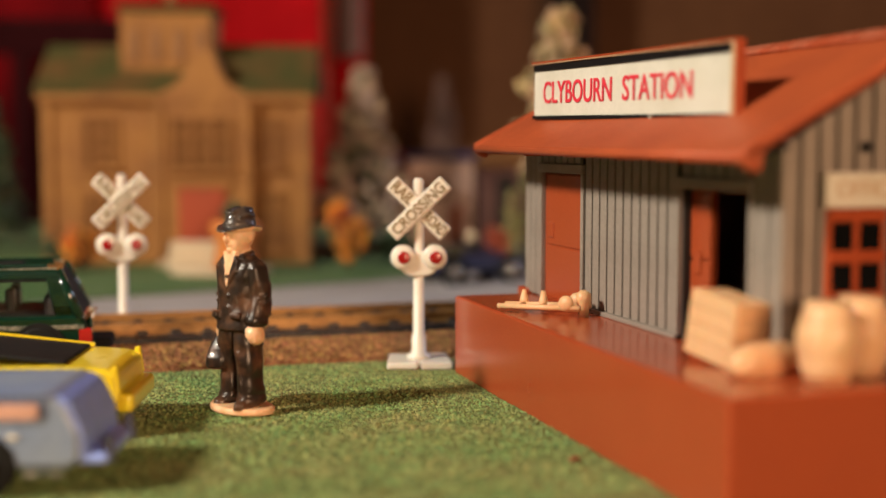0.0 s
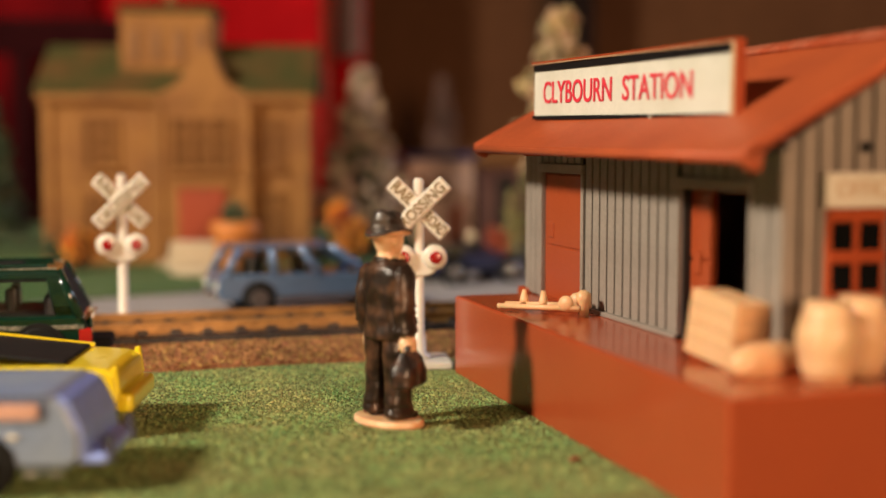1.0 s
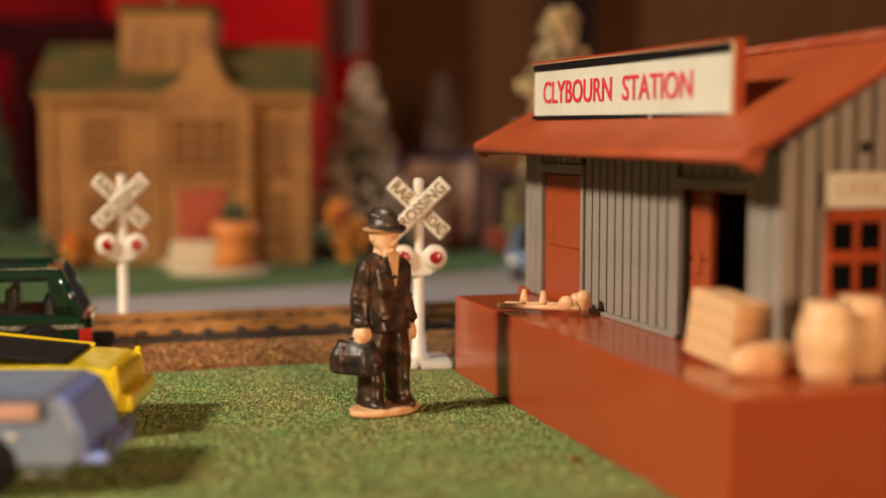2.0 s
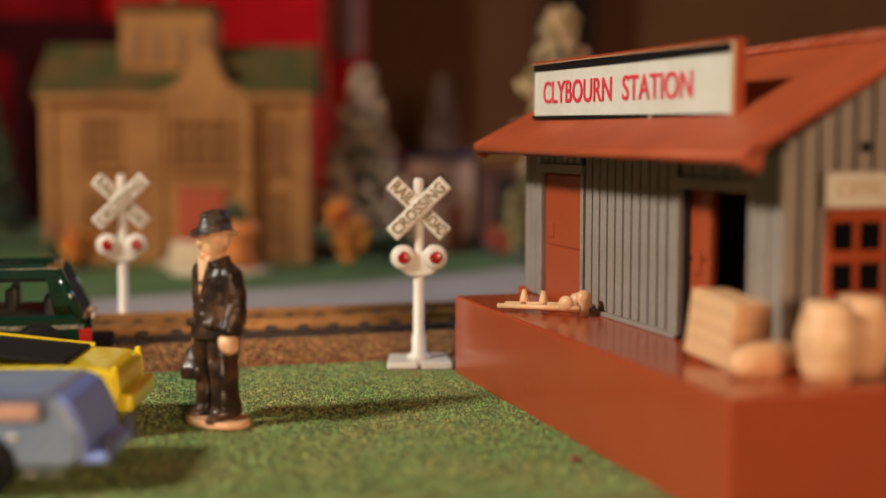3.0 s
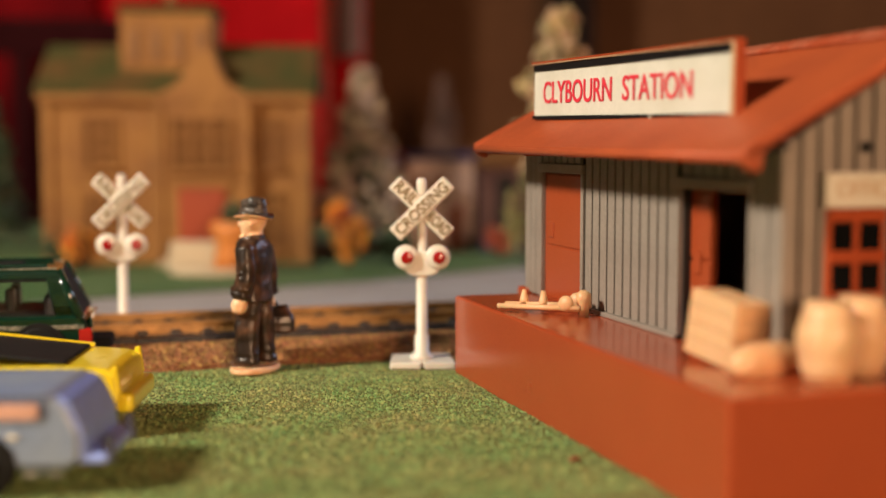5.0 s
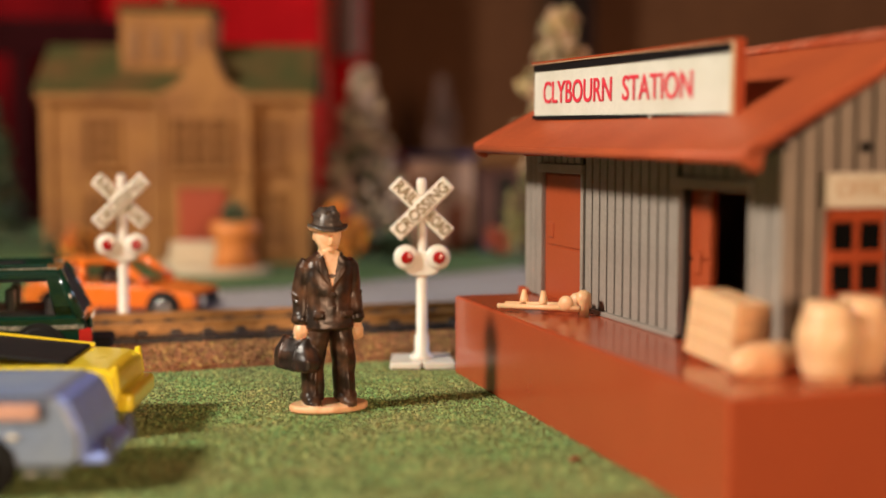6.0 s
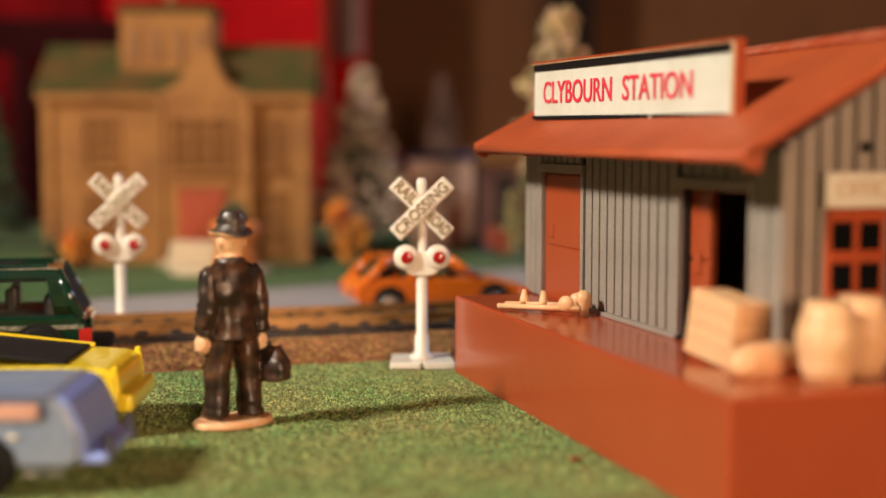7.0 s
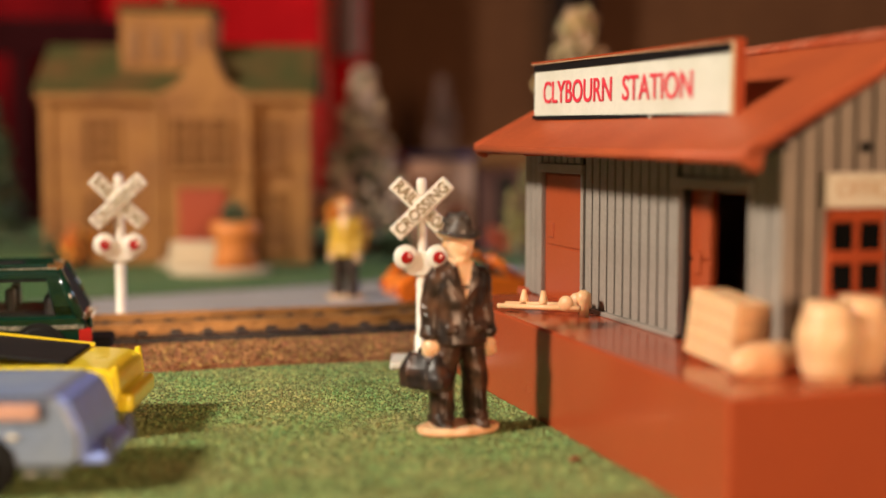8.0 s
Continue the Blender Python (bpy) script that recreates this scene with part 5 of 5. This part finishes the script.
def drapery(name, label, m, s0, s1, d, height, folds, deep, seed):
    """Hanging cloth with folds and thickness."""
    bm = nb()
    n = 160
    rows = []
    for j in range(5):
        z = -0.003 + height * j / 4
        row = []
        for i in range(n + 1):
            f = i / n
            s = s0 + (s1 - s0) * f
            w = deep * math.sin(folds * 6.283 * f + 1.3 * math.sin(9 * f + seed)) * (1 - 0.25 * j / 4) + deep * 0.5 * noise.noise(Vector((f * 22, j * 0.4, seed)))
            row.append(bm.verts.new(ahead(d + w, s, z)))
        rows.append(row)
    for a, b in zip(rows, rows[1:]):
        for i in range(n):
            bm.faces.new((a[i], a[i + 1], b[i + 1], b[i])).smooth = True
    got = bmesh.ops.extrude_face_region(bm, geom=list(bm.faces))
    bmesh.ops.translate(bm, verts=[v for v in got["geom"] if isinstance(v, bmesh.types.BMVert)], vec=AX * 0.003)
    bmesh.ops.recalc_face_normals(bm, faces=list(bm.faces))
    solid(name, bm, [m], label, "curtain", kind="structure")


def backdrop():
    drapery("curtain", "deep red cloth hanging behind the model village", CURTAIN, -0.62, -0.099, 1.06, 0.62, 5, 0.010, 2.0)
    drapery("curtain", "narrow deep red cloth strip in shade", CURTAIN, -0.096, -0.066, 1.095, 0.62, 1, 0.004, 4.0)
    x, y, _ = ahead(1.09, -0.1035)
    solid("curtain_post", box(nb(), -0.006, 0.006, -0.006, 0.006, -0.003, 0.62, 0.0015), [DOOR_RED], "dull red wooden post beside the curtain", "post", pose(x, y, 0, 0, 0, -17), kind="structure")
    solid("panel", box(nb(), -0.075, 0.62, 0, 0.02, -0.003, 0.62, 0.002), [WALL], "plain brown backing panel behind the layout", "panel", spot(1.22, 0.0), kind="structure")
    drapery("curtain", "red cloth at the curtain's end with shade put into its colour", RED_SHADE, -0.50, -0.3480, 1.035, 0.141, 4, 0.004, 6.0)
    # thin maroon sheets added where the red backdrop is darker
    solid("dark_strip", box(nb(), -0.0075, 0.0085, 0, 0.004, -0.003, 0.141, 0.001), [MAROON], "narrow dark maroon strip added beside the hall", "cloth strip", spot(1.030, -0.3400), kind="structure")
    solid("valance", box(nb(), -0.20, 0.060, 0, 0.005, 0.136, 0.168, 0.001), [MAROON], "dark maroon band added flat against the red curtain", "valance", spot(1.040, -0.315), kind="structure")
    drapery("curtain", "red upper cloth with shade put into its colour", RED_SHADE, -0.60, -0.285, 1.048, 0.62, 3, 0.004, 8.0)
    solid("dark_patch", box(nb(), -0.0115, 0.0120, 0, 0.004, 0.139, 0.30, 0.001), [SHED], "dark maroon rectangle added beside the curtain post", "cloth", spot(1.082, -0.0795), kind="structure")
    solid("dark_post", box(nb(), -0.019, 0.019, -0.012, 0.012, -0.003, 0.62, 0.002), [DARK], "dark stained wooden post before the panel", "post", spot(1.17, 0.118), kind="structure")


# ---------------- build ----------------
setting()
track()
station_ob = station()
name_board()
hand_truck()
crate()
sack()
barrel()
signal_near = crossing_signal(pose(0.1025, 0.3612, 0, 0, 0, -14))
signal_far = copy_thing(signal_near, pose(0.0208, 0.4555, 0, 0, 0, -10))
traveller = figure("figurine", "moulded traveller figurine in glossy black suit and hat with bag", SUIT, SUIT, HATP, True)
passer = figure("figurine", "moulded figurine in yellow shirt and brown trousers", YELLOW_SHIRT, TROUSER, None, False, 0.9, 0.0004)
green_suv()
yellow_car()
blue_car()
wagon_ob = wagon()
orange_ob = orange_car()
jeep_ob = navy_tractor()
hall()
fountain()
far_houses()
conifer("frosted cream and dark green model fir tree", spot(0.74, -0.046, 0.0006), 0.107, 0.026, FROST, 3, 0.2, NEEDLE)
tall_tree = lumpy_tree("tall cream and ochre lumpy model tree behind the station", spot(0.62, 0.0560, 0.0006))
conifer("dark green model fir tree with frosted tips", spot(0.80, -0.286, 0.0006), 0.092, 0.024, NEEDLE, 9)
conifer("small far frosted model fir tree", spot(1.10, 0.0, 0.0006), 0.122, 0.020, DIM_FROST, 12)
shrub("autumn_shrub", "orange autumn shrub on the lawn", spot(0.665, -0.0500, 0.0006), 0.0135, 0.038, AUTUMN, 4)
shrub("autumn_shrub", "brown and orange autumn shrub beside the hall", spot(0.650, -0.1860, 0.0006), 0.011, 0.026, AUTUMN, 6)
shrub("green_shrub", "dark green shrub beside the hall", spot(0.660, -0.1985, 0.0006), 0.010, 0.020, NEEDLE, 8)
shrub("green_shrub", "dark green shrub under the frosted tree", spot(0.68, -0.0240, 0.0006), 0.013, 0.022, NEEDLE, 10)
shrub("red_shrub", "dark red shrub before the maroon shed", spot(0.735, 0.0330, 0.0006), 0.010, 0.016, DOOR_RED, 14)
shrub("tall_shrub", "yellow-green shrub beside the freight station", spot(0.66, 0.0440, 0.0006), 0.012, 0.058, OLIVE_LEAF, 15)
backdrop()
solid("crumb", loft(nb(), [((0, 0, 0), 0.0014, 0.0008), ((0.0003, 0, 0.0006), 0.0016, 0.0009), ((0, 0, 0.0011), 0.0007, 0.0004)], n=10, rough=0.0003), [CORK], "small brown crumb lying on the grass mat", "crumb", pose(0.1018, 0.2406, 0, 0, 0, 15))
grains("grass_grains", 52000, lambda r: (r.uniform(-0.03, 0.112), 0.215 + 0.16 * r.random()), lambda x, y: -0.0004 + 0.0004 * noise.noise(Vector((x * 60, y * 60, 0))) if y < 0.3725 else None,
       0.00054, GRAIN, "loose green sawdust grains on the grass mat", "grass")
grains("cork_crumbs", 9000, lambda r: (r.uniform(-0.02, 0.13), r.uniform(0.3735, 0.3895)), lambda x, y: bed_profile(y), 0.0008, CORK_BIT, "brown cork crumbs on the roadbed", "cork crumbs")


def motions():
    walk(traveller, [(0, pose(0.0428, 0.3110, 0, 0, 0, -58)), (0.1, pose(0.0389, 0.3106, 0, 0, 0, -17)), (0.2, pose(0.0392, 0.3105, 0, 0, 0, -17)), (0.3, pose(0.0388, 0.3028, 0, 0, 0, -7)), (0.4, pose(0.0390, 0.3020, 0, 0, 0, -7)), (0.5, pose(0.0445, 0.2909, 0, 0, 0, 6)), (0.6, pose(0.0535, 0.2839, 0, 0, 0, 34)), (0.7, pose(0.0532, 0.2840, 0, 0, 0, 34)), (0.8, pose(0.0655, 0.2803, 0, 0, 0, 79)), (0.9, pose(0.0652, 0.2803, 0, 0, 0, 79)), (1, pose(0.0738, 0.2862, 0, 0, 0, 121)), (1.1, pose(0.0754, 0.2963, 0, 0, 0, 154)), (1.2, pose(0.0751, 0.2964, 0, 0, 0, 154)), (1.3, pose(0.0720, 0.3053, 0, 0, 0, 162)), (1.4, pose(0.0720, 0.3053, 0, 0, 0, 160)), (1.5, pose(0.0789, 0.3049, 0, 0, 0, 140)), (1.6, pose(0.0801, 0.3029, 0, 0, 0, 80)), (1.7, pose(0.0801, 0.3029, 0, 0, 0, 80)), (2, pose(0.0761, 0.2992, 0, 0, 0, 26)), (2.25, pose(0.0660, 0.2976, 0, 0, 0, -53)), (2.5, pose(0.0555, 0.3008, 0, 0, 0, -95)), (2.8, pose(0.0460, 0.3068, 0, 0, 0, -114)), (2.9, pose(0.0460, 0.3068, 0, 0, 0, -114)), (3, pose(0.0352, 0.2980, 0, 0, 0, -62)), (3.1, pose(0.0342, 0.2954, 0, 0, 0, -12)), (3.2, pose(0.0342, 0.2954, 0, 0, 0, -12)), (3.3, pose(0.0445, 0.2909, 0, 0, 0, 36)), (3.4, pose(0.0448, 0.2908, 0, 0, 0, 26)), (3.5, pose(0.0536, 0.2909, 0, 0, 0, 82)), (3.6, pose(0.0615, 0.2959, 0, 0, 0, 133)), (3.7, pose(0.0615, 0.2959, 0, 0, 0, 133)), (3.8, pose(0.0704, 0.3042, 0, 0, 0, 157)), (3.9, pose(0.0704, 0.3042, 0, 0, 0, 157)), (4, pose(0.0702, 0.3178, 0, 0, 0, 173)), (4.1, pose(0.0658, 0.3300, 0, 0, 0, 171)), (4.2, pose(0.0668, 0.3334, 0, 0, 0, 179)), (4.3, pose(0.0629, 0.3405, 0, 0, 0, 190)), (4.4, pose(0.0629, 0.3405, 0, 0, 0, 190)), (4.5, pose(0.0604, 0.3555, 0, 0, 0, 185)), (4.6, pose(0.0579, 0.3650, 0, 0, 0, 186)), (4.7, pose(0.0565, 0.3655, 0, 0, 0, 186)), (5, pose(0.0543, 0.3661, 0, 0, 0, 232)), (5.25, pose(0.0542, 0.3532, 0, 0, 0, 291)), (5.5, pose(0.0572, 0.3345, 0, 0, 0, 340)), (5.8, pose(0.0605, 0.3190, 0, 0, 0, 369)), (5.9, pose(0.0609, 0.3189, 0, 0, 0, 369)), (6, pose(0.0636, 0.3063, 0, 0, 0, 363)), (6.1, pose(0.0670, 0.2869, 0, 0, 0, 359)), (6.2, pose(0.0667, 0.2869, 0, 0, 0, 359)), (6.3, pose(0.0710, 0.2731, 0, 0, 0, 357)), (6.4, pose(0.0707, 0.2732, 0, 0, 0, 353)), (6.5, pose(0.0620, 0.2656, 0, 0, 0, 339)), (6.6, pose(0.0525, 0.2697, 0, 0, 0, 259)), (6.7, pose(0.0517, 0.2700, 0, 0, 0, 259)), (6.8, pose(0.0483, 0.2869, 0, 0, 0, 225)), (6.9, pose(0.0483, 0.2869, 0, 0, 0, 225)), (7, pose(0.0385, 0.2955, 0, 0, 0, 198)), (7.05, pose(0.0401, 0.3009, 0, 0, 0, 138)), (7.1, pose(0.0421, 0.3080, 0, 0, 0, 78)), (7.2, pose(0.0424, 0.3080, 0, 0, 0, 78)), (7.3, pose(0.0484, 0.2999, 0, 0, 0, 46)), (7.4, pose(0.0484, 0.2999, 0, 0, 0, 46)), (7.5, pose(0.0559, 0.2946, 0, 0, 0, 41)), (7.6, pose(0.0559, 0.2946, 0, 0, 0, 35)), (7.7, pose(0.0559, 0.2946, 0, 0, 0, 35)), (7.8, pose(0.0647, 0.2861, 0, 0, 0, 33)), (7.9, pose(0.0644, 0.2862, 0, 0, 0, 33)), (8, pose(0.0871, 0.2737, 0, 0, 0, 6))])
    walk(wagon_ob, [(0, pose(-0.0650, 0.5030, 0, 0, 0, 0)), (0.1, pose(-0.0043, 0.5030, 0, 0, 0, 0)), (0.2, pose(-0.0043, 0.5030, 0, 0, 0, 0)), (0.3, pose(0.0070, 0.5030, 0, 0, 0, 0)), (0.4, pose(0.0070, 0.5030, 0, 0, 0, 0)), (0.5, pose(0.0289, 0.5030, 0, 0, 0, 0)), (0.6, pose(0.0511, 0.5030, 0, 0, 0, 0)), (0.7, pose(0.0511, 0.5030, 0, 0, 0, 0)), (0.8, pose(0.0755, 0.5030, 0, 0, 0, 2)), (0.9, pose(0.0755, 0.5030, 0, 0, 0, 2)), (1, pose(0.0969, 0.5030, 0, 0, 0, 4)), (1.1, pose(0.1224, 0.5030, 0, 0, 0, 6)), (1.2, pose(0.1224, 0.5030, 0, 0, 0, 6)), (1.3, pose(0.1486, 0.5030, 0, 0, 0, 8)), (1.4, pose(0.1486, 0.5030, 0, 0, 0, 8)), (1.5, pose(0.1866, 0.5200, 0, 0, 0, 10)), (1.6, pose(0.2043, 0.5600, 0, 0, 0, 52)), (1.7, pose(0.2043, 0.5600, 0, 0, 0, 52)), (2.2, pose(0.2890, 0.6200, 0, 0, 0, 45)), (2.8, pose(0.3916, 0.6800, 0, 0, 0, 30)), (8, pose(0.3916, 0.6800, 0, 0, 0, 30))])
    walk(orange_ob, [(0, pose(-0.1900, 0.4950, 0, 0, 0, -20)), (4.7, pose(-0.1900, 0.4950, 0, 0, 0, -20)), (5.3, pose(-0.0900, 0.4950, 0, 0, 0, -20)), (5.8, pose(-0.0243, 0.4950, 0, 0, 0, -20)), (5.9, pose(-0.0234, 0.4950, 0, 0, 0, -20)), (6, pose(0.0232, 0.4950, 0, 0, 0, -25)), (6.1, pose(0.0449, 0.4950, 0, 0, 0, -25)), (6.2, pose(0.0449, 0.4950, 0, 0, 0, -25)), (6.3, pose(0.0679, 0.4950, 0, 0, 0, -25)), (6.4, pose(0.0679, 0.4950, 0, 0, 0, -25)), (6.5, pose(0.0861, 0.4900, 0, 0, 0, -15)), (6.6, pose(0.1112, 0.4830, 0, 0, 0, -6)), (6.7, pose(0.1112, 0.4830, 0, 0, 0, -6)), (6.8, pose(0.1303, 0.4800, 0, 0, 0, -2)), (6.9, pose(0.1303, 0.4800, 0, 0, 0, -2)), (7, pose(0.1406, 0.4780, 0, 0, 0, 0)), (7.1, pose(0.1574, 0.4780, 0, 0, 0, 0)), (8, pose(0.1574, 0.4780, 0, 0, 0, 0))])
    walk(jeep_ob, [(0, pose(0.1885, 0.5750, 0, 0, 0, 10)), (1, pose(0.1885, 0.5750, 0, 0, 0, 10)), (1.1, pose(0.2055, 0.5750, 0, 0, 0, 10)), (1.2, pose(0.2055, 0.5750, 0, 0, 0, 10)), (1.3, pose(0.2558, 0.5750, 0, 0, 0, 20)), (2, pose(0.3311, 0.5750, 0, 0, 0, 20)), (8, pose(0.3311, 0.5750, 0, 0, 0, 20))])
    walk(passer, [(0, pose(0.2689, 0.5280, 0, 0, 0, -90)), (7.5, pose(0.2321, 0.5280, 0, 0, 0, -90)), (7.6, pose(0.1823, 0.5280, 0, 0, 0, -40)), (7.7, pose(0.1823, 0.5280, 0, 0, 0, -40)), (7.8, pose(0.1563, 0.5280, 0, 0, 0, -40)), (7.9, pose(0.1563, 0.5280, 0, 0, 0, -40)), (8, pose(0.1176, 0.5280, 0, 0, 0, -35))])
    walk(signal_near, [(0.0, pose(0.1025, 0.3612, 0, 0, 0, -14)), (4.0, pose(0.1025, 0.3612, 0, 0, 0, -14)), (4.1, pose(0.1034, 0.3610, 0, 0, 0, -14)), (8.0, pose(0.1034, 0.3610, 0, 0, 0, -14))])
    walk(signal_far, [(0.0, pose(0.0208, 0.4355, 0, 0, 0, -10)), (6.0, pose(0.0208, 0.4355, 0, 0, 0, -10)), (6.3, pose(0.0200, 0.4357, 0, 0, 0, -10)), (8.0, pose(0.0200, 0.4357, 0, 0, 0, -10))])
    walk(tall_tree, [(0.0, spot(0.62, 0.0560, 0.0006)), (7.0, spot(0.62, 0.0560, 0.0006)), (7.1, spot(0.62, 0.0645, 0.0006)), (8.0, spot(0.62, 0.0645, 0.0006))])


motions()
